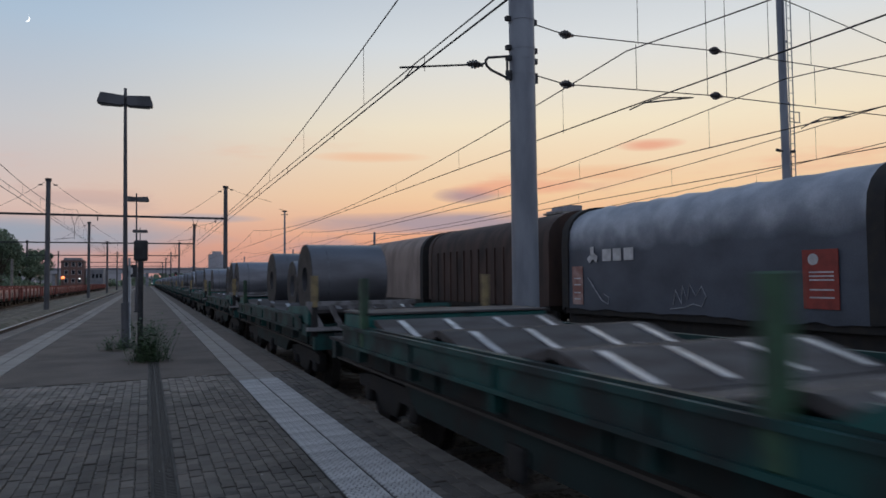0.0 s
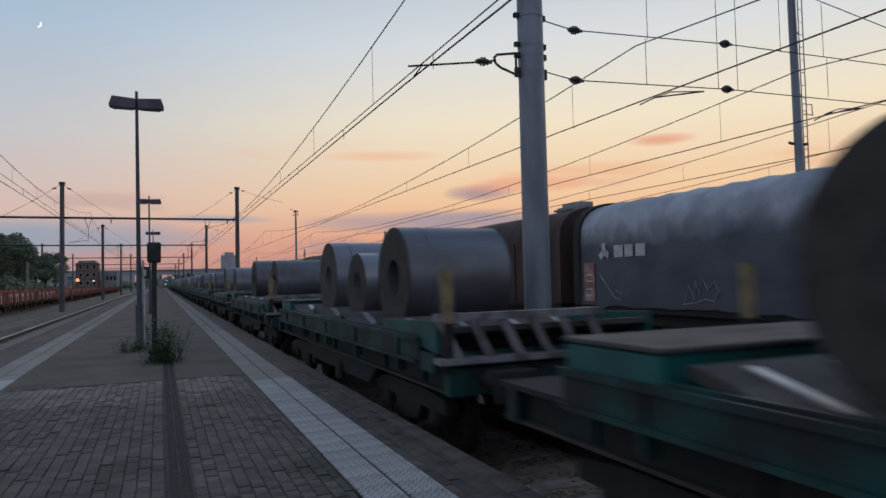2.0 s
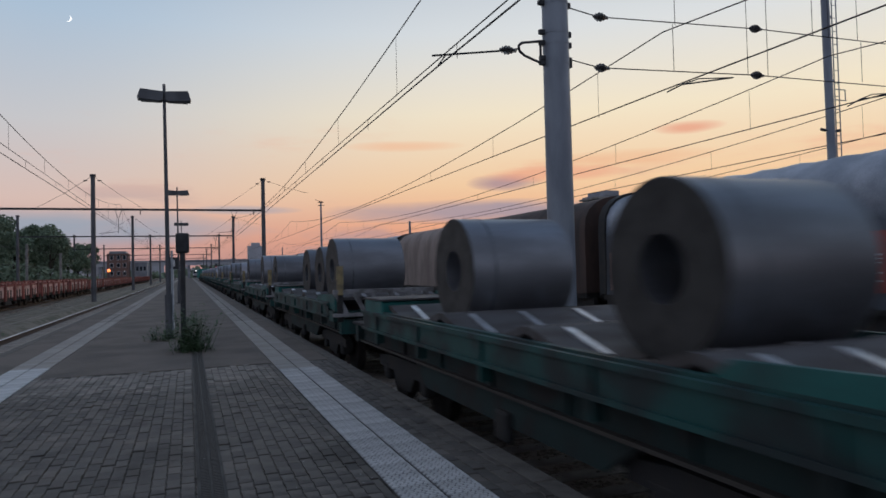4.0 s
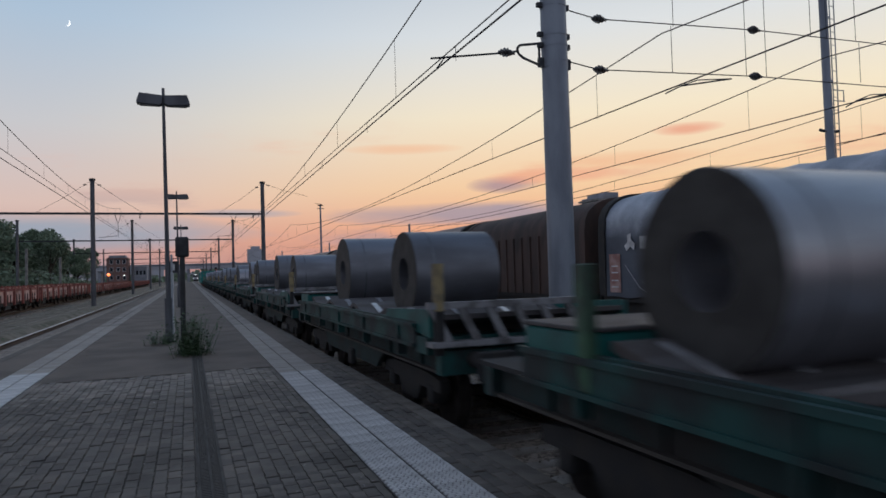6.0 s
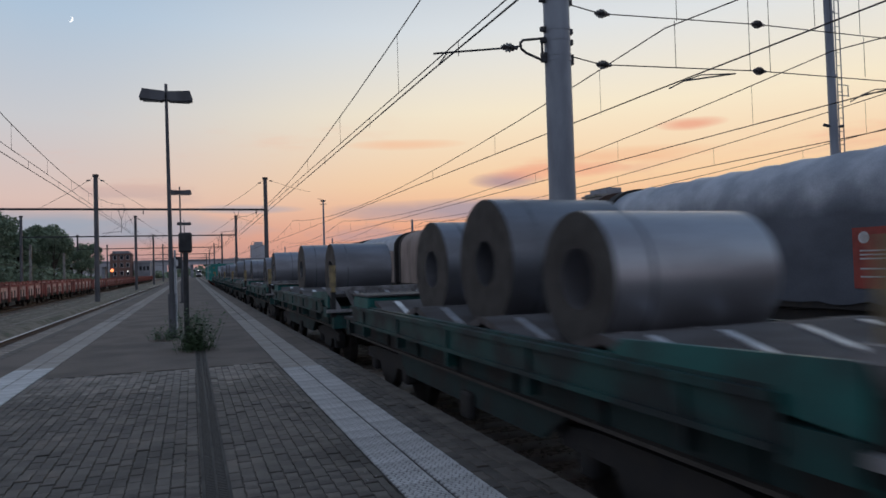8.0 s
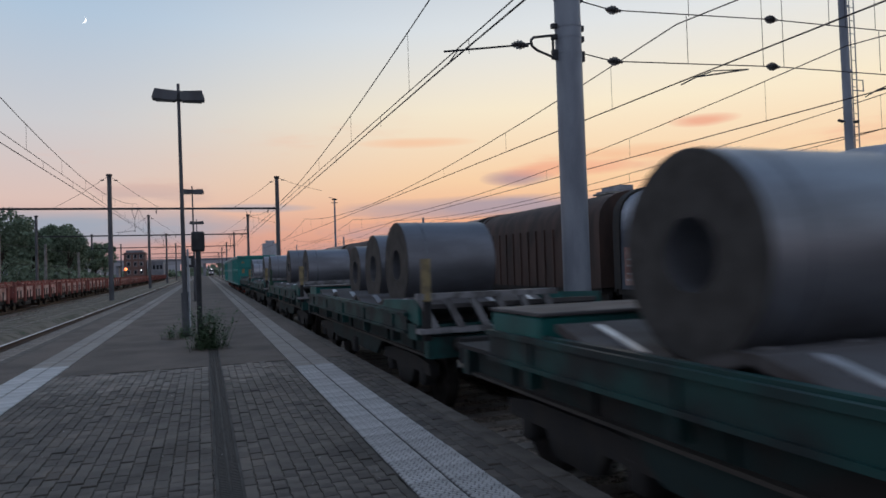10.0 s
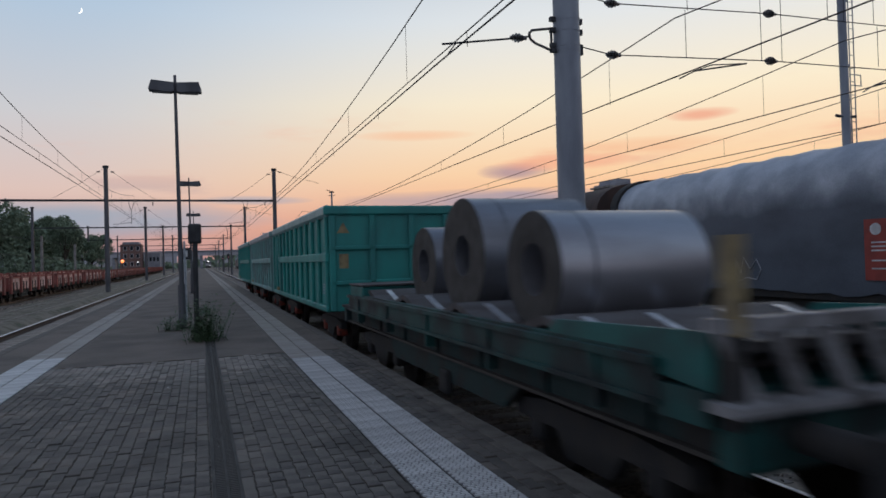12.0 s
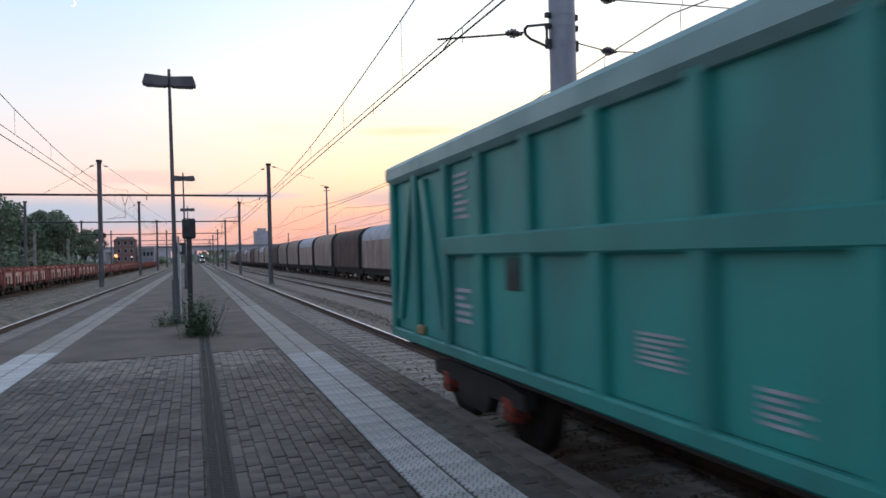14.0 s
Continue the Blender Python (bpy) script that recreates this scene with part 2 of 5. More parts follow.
M_CHALK = material("chalky_paint", (0.42, 0.44, 0.47), 0.8, second=(0.3, 0.315, 0.34), scale=8)
M_WORN = material("polished_wear", (0.62, 0.62, 0.64), 0.34, 0.7, second=(0.4, 0.39, 0.39), scale=6)
M_YELLOW = material("worn_yellow_paint", (0.33, 0.255, 0.125), 0.65, second=(0.19, 0.15, 0.09), scale=7)
M_STAKEGREEN = material("green_stake_paint", (0.05, 0.13, 0.07), 0.6, second=(0.04, 0.06, 0.045), scale=6)
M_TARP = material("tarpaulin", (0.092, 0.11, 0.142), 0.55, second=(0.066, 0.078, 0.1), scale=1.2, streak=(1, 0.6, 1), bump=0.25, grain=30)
# Pale crown colour: the sky's reflection from above is painted into it.
M_TARPTOP = material("skylit_tarpaulin", (0.42, 0.46, 0.52), 0.6, second=(0.31, 0.345, 0.4), scale=1.0, bump=0.25, grain=30)


def skylit(m, low, high, pale, paler):
    """The crown of a hood: sky light painted pale above a ragged line, fading over a hand's breadth."""
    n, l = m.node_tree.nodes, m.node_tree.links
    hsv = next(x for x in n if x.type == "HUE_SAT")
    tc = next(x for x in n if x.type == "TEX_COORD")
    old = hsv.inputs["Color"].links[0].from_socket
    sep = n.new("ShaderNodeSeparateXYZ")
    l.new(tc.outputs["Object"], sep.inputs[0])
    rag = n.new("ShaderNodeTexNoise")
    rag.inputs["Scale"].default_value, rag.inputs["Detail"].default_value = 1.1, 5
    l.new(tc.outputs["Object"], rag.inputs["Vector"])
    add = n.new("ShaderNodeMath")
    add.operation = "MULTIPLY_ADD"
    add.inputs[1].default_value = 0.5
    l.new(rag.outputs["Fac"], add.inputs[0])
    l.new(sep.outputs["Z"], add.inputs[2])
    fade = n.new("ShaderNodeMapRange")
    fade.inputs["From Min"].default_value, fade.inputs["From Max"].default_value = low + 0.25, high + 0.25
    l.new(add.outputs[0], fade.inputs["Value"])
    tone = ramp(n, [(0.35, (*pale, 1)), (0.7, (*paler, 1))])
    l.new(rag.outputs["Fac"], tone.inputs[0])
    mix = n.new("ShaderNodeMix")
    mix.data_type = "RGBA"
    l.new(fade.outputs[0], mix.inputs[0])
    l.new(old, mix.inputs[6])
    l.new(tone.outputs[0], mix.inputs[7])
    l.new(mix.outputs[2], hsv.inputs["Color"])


skylit(M_TARP, 2.9, 3.6, (0.3, 0.335, 0.39), (0.5, 0.54, 0.6))
M_BROWN = material("brown_wagon_paint", (0.075, 0.043, 0.034), 0.75, second=(0.042, 0.031, 0.028), scale=1.5, streak=(1, 1, 0.4), bump=0.2, per=0.15)
M_TAN = material("faded_hood", (0.34, 0.27, 0.235), 0.75, second=(0.22, 0.175, 0.155), scale=1.2, streak=(1, 1, 0.4), per=0.2)
M_REDW = material("red_oxide_wagon", (0.31, 0.085, 0.07), 0.75, second=(0.2, 0.075, 0.06), scale=1.5, bump=0.2, per=0.2)
M_PINK = material("faded_red_panel", (0.66, 0.45, 0.4), 0.8, second=(0.42, 0.2, 0.17), scale=1.6, contrast=(0.42, 0.66), per=0.25)
M_REDSIGN = material("red_board", (0.36, 0.06, 0.045), 0.6, second=(0.25, 0.05, 0.04), scale=4)
M_WHITE = material("white_paint", (0.7, 0.7, 0.7), 0.6, second=(0.5, 0.5, 0.5), scale=5)
M_ORANGE = material("orange_axlebox", (0.36, 0.055, 0.03), 0.7, second=(0.12, 0.04, 0.03), scale=12)
# Lighter than real leaf green: distance haze is painted into the colour.
M_LEAF = material("leaves", (0.19, 0.25, 0.165), 0.8, second=(0.145, 0.195, 0.135), scale=3, bump=0.1, per=0.2)
M_WEED = material("weed_leaves", (0.07, 0.125, 0.052), 0.75, second=(0.045, 0.075, 0.036), scale=9, bump=0.1)
M_BARK = material("bark", (0.07, 0.055, 0.04), 0.9, bump=0.6)
M_BRICKW = material("red_brick", (0.24, 0.14, 0.12), 0.85, second=(0.16, 0.1, 0.09), scale=3)
M_GREYW = material("grey_render", (0.32, 0.33, 0.36), 0.85, second=(0.24, 0.25, 0.28), scale=0.6)
M_GLASS = material("dark_window", (0.03, 0.035, 0.045), 0.15)
# Aerial haze is put into this pale bluish base colour.
M_HAZE = material("hazed_distance", (0.5, 0.5, 0.54), 0.9, second=(0.4, 0.4, 0.43), scale=0.05)
M_SODIUM = glow("sodium_lamp", (1.0, 0.2, 0.02), 2.6)
M_HEAD = glow("headlamp", (1.0, 0.97, 0.9), 3)
M_MOON = glow("moonlight", (1.0, 0.98, 0.92), 1.6)
M_REDLAMP = glow("red_signal_light", (1.0, 0.05, 0.03), 1.2)

# ---------------------------------------------------------------- mesh helpers


def box(bm, x0, x1, y0, y1, z0, z1, bevel=0.0):
    r = bmesh.ops.create_cube(bm, size=1.0, matrix=Matrix.Translation(((x0 + x1) / 2, (y0 + y1) / 2, (z0 + z1) / 2)) @ Matrix.Diagonal((x1 - x0, y1 - y0, z1 - z0, 1)))
    if bevel:
        edges = {e for v in r["verts"] for e in v.link_edges}
        bmesh.ops.bevel(bm, geom=list(edges), offset=bevel, segments=1, affect="EDGES")


def tube(bm, a, b, r0, r1=None, seg=12, caps=True):
    a, b = Vector(a), Vector(b)
    d = b - a
    m = Matrix.Translation((a + b) / 2) @ d.to_track_quat("Z", "Y").to_matrix().to_4x4()
    bmesh.ops.create_cone(bm, cap_ends=caps, segments=seg, radius1=r0, radius2=r0 if r1 is None else r1, depth=d.length, matrix=m)


def prism(bm, outline, x0, x1, axis="x"):
    """An outline of (u, v) drawn out along an axis: x gives (y, z) outlines, y gives (x, z)."""
    at = (lambda w, u, v: (w, u, v)) if axis == "x" else (lambda w, u, v: (u, w, v))
    a = [bm.verts.new(at(x0, *p)) for p in outline]
    b = [bm.verts.new(at(x1, *p)) for p in outline]
    n = len(outline)
    bm.faces.new(a)
    bm.faces.new(b[::-1])
    for i in range(n):
        bm.faces.new((a[i], b[i], b[(i + 1) % n], a[(i + 1) % n]))


def mesh(bm, name, mat, smooth=None):
    bmesh.ops.recalc_face_normals(bm, faces=bm.faces[:])
    me = bpy.data.meshes.new(name)
    bm.to_mesh(me)
    bm.free()
    me.materials.append(mat)
    if smooth:
        me.set_sharp_from_angle(angle=radians(smooth))
        for p in me.polygons:
            p.use_smooth = True
    return me


def part(name, bm, mat, parent=None, label="", smooth=None):
    """Links a bmesh as one mesh object under a thing or a part."""
    ob = new(name, mesh(bm, name, mat, smooth))
    ob.parent = parent
    if label:
        ob["label"] = label
    return ob


def boxes(name, rows, mat, parent=None, label="", bevel=0.0):
    bm = bmesh.new()
    for r in rows:
        box(bm, *r, bevel=bevel)
    return part(name, bm, mat, parent, label)


def tubes(name, rows, mat, parent=None, label="", seg=10, smooth=40):
    bm = bmesh.new()
    for r in rows:
        tube(bm, *r, seg=seg)
    return part(name, bm, mat, parent, label, smooth)


def thing(name, label, category, group="", kind="", at=(0, 0, 0)):
    ob = new(name)
    ob.empty_display_size = 0.3
    ob.location = at
    return tagged(ob, label, category, group, kind)


RAIL_Z = -0.5
MAIN, SECOND, THIRD, LEFT, LEFT2, LEFT3 = 4.06, 8.9, 14.05, -5.25, -8.4, -12.6
MOVING = []      # (thing, x, y at 0 s, z), keyed in motions()
SPEED = 20.82
# ---------------------------------------------------------------- ground, tracks, platform
FAR = 900.0


def ground():
    bm = bmesh.new()
    box(bm, -1200, 1200, -60, 1500, -1.3, -0.86)
    tagged(part("ground", bm, M_EARTH), "dull earth and weeds between the railway tracks", "ground", kind="structure")


def track(name, x, label, head=M_RAILTOP, end=500.0, singly=100, bed=M_BALLAST, bed_top=0.176):
    t = thing(name, label, "railway track", kind="structure")
    bm = bmesh.new()
    prism(bm, [(x - 2.1, -0.86), (x - 1.45, RAIL_Z - bed_top), (x + 1.45, RAIL_Z - bed_top), (x + 2.1, -0.86)], -20, end, "y")
    part("ballast_bed", bm, bed, t)
    for s in (-1, 1):
        c = x + s * 0.745
        bm = bmesh.new()
        prism(bm, [(c - 0.07, RAIL_Z - 0.165), (c - 0.07, RAIL_Z - 0.145), (c - 0.012, RAIL_Z - 0.12), (c - 0.012, RAIL_Z - 0.045), (c - 0.034, RAIL_Z - 0.03), (c - 0.034, RAIL_Z - 0.006),
                   (c + 0.034, RAIL_Z - 0.006), (c + 0.034, RAIL_Z - 0.03), (c + 0.012, RAIL_Z - 0.045), (c + 0.012, RAIL_Z - 0.12), (c + 0.07, RAIL_Z - 0.145), (c + 0.07, RAIL_Z - 0.165)], -20, end, "y")
        rail = part("rail", bm, M_RAIL, t)
        bm = bmesh.new()
        prism(bm, [(c - 0.032, RAIL_Z - 0.003), (c - 0.026, RAIL_Z), (c + 0.026, RAIL_Z), (c + 0.032, RAIL_Z - 0.003)], -20, end, "y")
        part("running_surface", bm, head, rail, "bright worn running surface")
    if not singly:
        return t
    bm = bmesh.new()
    box(bm, x - 1.3, x + 1.3, -0.13, 0.13, RAIL_Z - 0.3, RAIL_Z - 0.168)
    me = mesh(bm, "sleeper", M_SLEEPER)
    for i in range(singly):
        s = new("sleeper", me)
        s.parent, s.location = t, (0, -2 + i * 0.6, random.uniform(-0.005, 0.005))
    bm = bmesh.new()
    for i in range(840):
        y = -2 + (singly + i) * 0.6
        if y > end:
            break
        for a in ((x - 1.3, x + 1.3),):
            vs = [bm.verts.new(p) for p in ((a[0], y - 0.13, RAIL_Z - 0.17), (a[1], y - 0.13, RAIL_Z - 0.17), (a[1], y + 0.13, RAIL_Z - 0.17), (a[0], y + 0.13, RAIL_Z - 0.17))]
            bm.faces.new(vs)
    part("far_sleepers", bm, M_SLEEPER, t)["kind"] = "stuff"
    return t


def loose_stones(x0, x1, y0, y1, count, z, seed):
    """Crushed stones lying proud of the ballast."""
    rng = random.Random(seed)
    verts, faces = [], []
    for _ in range(count):
        c = Vector((rng.uniform(x0, x1), y0 + (y1 - y0) * rng.random() ** 1.7, z))
        turn = Euler((rng.random() * 6, rng.random() * 6, rng.random() * 6)).to_matrix()
        r = rng.uniform(0.022, 0.05)
        i = len(verts)
        for d in ((1, 0, 0), (-1, 0, 0), (0, 0.8, 0), (0, -0.8, 0), (0, 0, 0.6), (0, 0, -0.6)):
            verts.append(tuple(c + turn @ Vector(d) * r * rng.uniform(0.8, 1.2)))
        faces += [(i + a, i + b, i + e) for a, b, e in ((0, 2, 4), (2, 1, 4), (1, 3, 4), (3, 0, 4), (2, 0, 5), (1, 2, 5), (3, 1, 5), (0, 3, 5))]
    me = bpy.data.meshes.new("ballast_stones")
    me.from_pydata(verts, [], faces)
    me.materials.append(M_STONES)
    tagged(new("ballast_stones", me), "loose brown-grey crushed stones along the track", "ballast", kind="stuff")


def litter():
    rng = random.Random(8)
    verts, faces = [], []
    for _ in range(60):
        x, y, s = rng.uniform(-2.2, 1.3), 3.2 + 9 * rng.random(), rng.uniform(0.004, 0.012)
        i = len(verts)
        verts += [(x, y, 0.006), (x + s, y + s * 0.4, 0.012), (x + s * 0.6, y + s, 0.006), (x - s * 0.3, y + s * 0.8, 0.01)]
        faces.append((i, i + 1, i + 2, i + 3))
    me = bpy.data.meshes.new("litter")
    me.from_pydata(verts, [], faces)
    me.materials.append(M_WHITE)
    tagged(new("litter", me), "tiny pale scraps on the paving", "litter", kind="stuff")


P_X0, P_X1, P_END = -3.75, 2.57, 270.0
ST_R, ST_L, TILE, WIDE_TILE = 1.36, -2.92, 0.30, 0.32


def platform():
    p = thing("platform", "island platform of grey paving between two tracks", "platform", kind="structure")
    boxes("core", [(P_X0 + 0.06, P_X1 - 0.06, -20, P_END, -0.9, -0.07)], M_CONC, p)
    boxes("joint_bed", [(P_X0 + 0.2, 0.05, -20, 12.3, -0.07, -0.012), (0.25, P_X1 - 0.2, -20, 12.3, -0.07, -0.012)], M_JOINT, p, "dark sand in the joints")
    boxes("old_paving", [(ST_L + 0.644, 0.045, -20, 1.19, -0.07, -0.004), (0.255, ST_R - 0.004, -20, 1.19, -0.07, -0.004), (ST_R + 0.644, P_X1 - 0.2, -20, 1.19, -0.07, -0.004), (ST_L + 0.644, 0.05, 12.3, P_END, -0.07, -0.004), (0.05, 0.25, 15.4, P_END, -0.07, -0.004), (0.25, ST_R - 0.004, 12.3, P_END, -0.07, -0.004), (ST_R + 0.644, P_X1 - 0.2, 12.3, P_END, -0.07, -0.004),
                         (P_X0 + 0.2, ST_L - 0.004, -20, P_END, -0.07, -0.004)], M_ASPHALT, p, "brownish worn paving")
    # coping stones along both edges
    bm = bmesh.new()
    box(bm, -0.1, 0.1, -0.495, 0.495, -0.16, 0.0, bevel=0.012)
    me = mesh(bm, "coping_stone", M_COPING)
    for side in (P_X0 + 0.1, P_X1 - 0.1):
        for i in range(60):
            s = new("coping_stone", me)
            s.parent, s.location = p, (side, -1 + i, random.uniform(-0.003, 0.003))
    boxes("far_coping", [(P_X0, P_X0 + 0.2, 58.6, P_END, -0.16, 0), (P_X1 - 0.2, P_X1, 58.6, P_END, -0.16, 0), (P_X0, P_X0 + 0.2, -20, -1.6, -0.16, 0), (P_X1 - 0.2, P_X1, -20, -1.6, -0.16, 0)], M_COPING, p)
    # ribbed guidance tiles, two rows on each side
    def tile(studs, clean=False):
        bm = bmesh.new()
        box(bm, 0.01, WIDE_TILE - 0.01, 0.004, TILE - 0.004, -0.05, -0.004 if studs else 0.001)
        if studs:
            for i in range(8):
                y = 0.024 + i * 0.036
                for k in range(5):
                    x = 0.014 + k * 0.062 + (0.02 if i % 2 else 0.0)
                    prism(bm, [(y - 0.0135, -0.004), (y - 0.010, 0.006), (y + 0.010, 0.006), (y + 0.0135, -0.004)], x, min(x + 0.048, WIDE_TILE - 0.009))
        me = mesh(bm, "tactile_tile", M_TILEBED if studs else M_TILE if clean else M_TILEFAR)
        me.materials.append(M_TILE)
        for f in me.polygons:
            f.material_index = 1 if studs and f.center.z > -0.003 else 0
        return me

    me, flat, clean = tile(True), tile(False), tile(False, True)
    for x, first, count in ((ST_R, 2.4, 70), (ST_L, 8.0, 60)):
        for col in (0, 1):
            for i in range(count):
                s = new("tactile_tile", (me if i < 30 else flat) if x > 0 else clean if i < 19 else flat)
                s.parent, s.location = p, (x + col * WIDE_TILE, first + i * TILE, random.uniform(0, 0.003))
    strips = []
    for x, near in ((ST_R, 2.4 + 70 * TILE), (ST_L, 8 + 60 * TILE)):
        for col in (0, 1):
            a = x + col * WIDE_TILE
            strips.append((a + (0.004 if col == 0 else 0.022), a + WIDE_TILE - (0.022 if col == 0 else 0.004), near, P_END, -0.05, 0.001))
        strips.append((x, x + 2 * WIDE_TILE, -20, 2.4 if x > 0 else 8.0, -0.05, 0.001))
    boxes("far_guidance_strip", strips, M_TILEFAR, p, "pale ribbed guidance strip")
    # the drain channel
    boxes("drain_channel", [(0.05, 0.07, -20, 15.4, -0.05, -0.001), (0.142, 0.158, -20, 15.4, -0.05, -0.002), (0.23, 0.25, -20, 15.4, -0.05, -0.001)], M_GRATE, p)
    boxes("drain_bed", [(0.07, 0.23, -20, 15.4, -0.045, -0.035)], M_UNDER, p)
    bm = bmesh.new()
    box(bm, 0.07, 0.142, -0.012, 0.012, -0.02, -0.003)
    box(bm, 0.158, 0.23, -0.012, 0.012, -0.02, -0.003)
    me = mesh(bm, "grate_bar", M_GRATE)
    for i in range(300):
        s = new("grate_bar", me)
        s.parent, s.location = p, (0, 2.8 + i * 0.042, 0)
    
    return p


def paver_outline(w, d, grow):
    """Half of the blocks' widths waxes where the neighbours' wanes, so that the columns interlock."""
    a, c, k = w / 2 - grow, d / 2 - grow, 0.003
    right = [(a + k, -c), (a + k, -d / 4 - 0.012), (a - k, -d / 4 + 0.012), (a - k, d / 4 - 0.012), (a + k, d / 4 + 0.012), (a + k, c)]
    return right + [(-x, y) for x, y in reversed(right)]


def pavers(p):
    """Interlocking block paving in columns along the platform: the nearest stones singly, the rest as two fields."""
    rng = random.Random(5)
    w, d, y_start, y_stop = 0.105, 0.2, 1.2, 12.3
    low, top = paver_outline(w, d, 0.0022), paver_outline(w, d, 0.0065)
    bm = bmesh.new()
    prism_rings = [[bm.verts.new((x, y, z)) for x, y in o] for o, z in ((low, -0.06), (low, -0.006), (top, 0.0))]
    for a, b in zip(prism_rings, prism_rings[1:]):
        for i in range(12):
            bm.faces.new((a[i], a[(i + 1) % 12], b[(i + 1) % 12], b[i]))
    bm.faces.new(prism_rings[2])
    me = mesh(bm, "paver", M_PAVER)
    fields = {False: ([], []), True: ([], [])}
    single = 0
    for x0, x1 in ((ST_L + 0.66, 0.047), (0.253, ST_R - 0.005), (ST_R + 0.645, P_X1 - 0.205)):
        for c in range(int((x1 - x0) / w) + 2):
            x = x0 + (c + 0.35) * w
            y = y_start + (d / 2 if c % 2 else 0.0) + rng.gauss(0, 0.008)
            while y + d / 2 < y_stop:
                z = rng.gauss(-0.001, 0.003) + 0.004 * math.sin(x * 2.3 + 1) * math.sin(y * 1.7)
                inside = x - w / 2 - 0.012 > x0 and x + w / 2 + 0.012 < x1
                if inside and -1.2 < x < 1.3 and 3.7 < y < 5.6 and single < 300 and rng.random() < 0.9:
                    s = new("paver", me)
                    s.parent, s.location = p, (x, y, z)
                    s.rotation_euler = (rng.gauss(0, 0.007), rng.gauss(0, 0.009), rng.gauss(0, 0.008))
                    single += 1
                else:
                    verts, faces = fields[y + rng.gauss(0, 0.25) > 10.5 and x < 1.3]
                    k, tx, ty = len(verts), rng.gauss(0, 0.012), rng.gauss(0, 0.009)
                    for o, h, tilt in ((low, -0.05, 0), (low, -0.006, 1), (top, 0.0, 1)):
                        verts += [(min(max(x + u, x0), x1), y + v, z + h + tilt * (u * tx + v * ty)) for u, v in o]
                    for r in (0, 12):
                        faces += [(k + r + i, k + r + (i + 1) % 12, k + r + 12 + (i + 1) % 12, k + r + 12 + i) for i in range(12)]
                    faces.append(tuple(range(k + 24, k + 36)))
                y += d
    for pale, (verts, faces) in fields.items():
        me = bpy.data.meshes.new("paver_field")
        me.from_pydata(verts, [], faces)
        me.materials.append(M_PAVERPALE if pale else M_PAVERS)
        f = new("paver_field", me)
        f.parent = p
        tagged(f, "block paving coloured paler for the grazing sky sheen" if pale else "grey interlocking block paving", kind="stuff")


# ---------------------------------------------------------------- the passing goods train
def wheelset(parent, y, x_half=0.72, r=0.46, axlebox=M_UNDER):
    w = tubes("wheelset", [((-x_half, y, r), (x_half, y, r), 0.08)], M_WHEEL, parent)
    for s in (-1, 1):
        tubes("wheel", [((s * 0.69, y, r), (s * 0.81, y, r), r), ((s * 0.66, y, r), (s * 0.69, y, r), r + 0.03), ((s * 0.81, y, r), (s * 0.86, y, r), 0.12)], M_WHEEL, w, seg=24)
        boxes("axlebox", [(s * 0.95 - 0.12, s * 0.95 + 0.12, y - 0.12, y + 0.12, r - 0.13, r + 0.14)], axlebox, w, "orange axlebox" if axlebox is M_ORANGE else "", bevel=0.03)


def bogie(parent, y, axlebox=M_UNDER):
    b = boxes("bogie", [(-0.93, 0.93, y - 0.2, y + 0.2, 0.55, 0.85)], M_UNDER, parent, bevel=0.02)
    for x in (-0.99, 0.99):
        bm = bmesh.new()
        prism(bm, [(y - 1.3, 0.52), (y - 0.5, 0.52), (y - 0.35, 0.3), (y + 0.35, 0.3), (y + 0.5, 0.52), (y + 1.3, 0.52), (y + 1.3, 0.68), (y + 0.7, 0.74), (y - 0.7, 0.74), (y - 1.3, 0.68)], x - 0.07, x + 0.07)
        part("side_frame", bm, M_UNDER, b)
    for s in (-0.9, 0.9):
        wheelset(b, y + s, axlebox=axlebox)


def buffers(parent, y, out):
    for s in (-1, 1):
        b = tubes("buffer", [((s * 0.875, y, 1.03), (s * 0.875, y + out * 0.42, 1.03), 0.1), ((s * 0.875, y + out * 0.42, 1.03), (s * 0.875, y + out * 0.6, 1.03), 0.075)], M_UNDER, parent)
        boxes("buffer_head", [(s * 0.875 - 0.22, s * 0.875 + 0.22, min(y + out * 0.58, y + out * 0.62), max(y + out * 0.58, y + out * 0.62), 0.87, 1.19)], M_UNDER, b, bevel=0.015)
    tubes("coupling_hook", [((0, y, 1.0), (0, y + out * 0.45, 0.98), 0.045)], M_UNDER, parent)


BODY = 10.8
SLOTS = [1.15, 3.25, 5.38, 7.52]


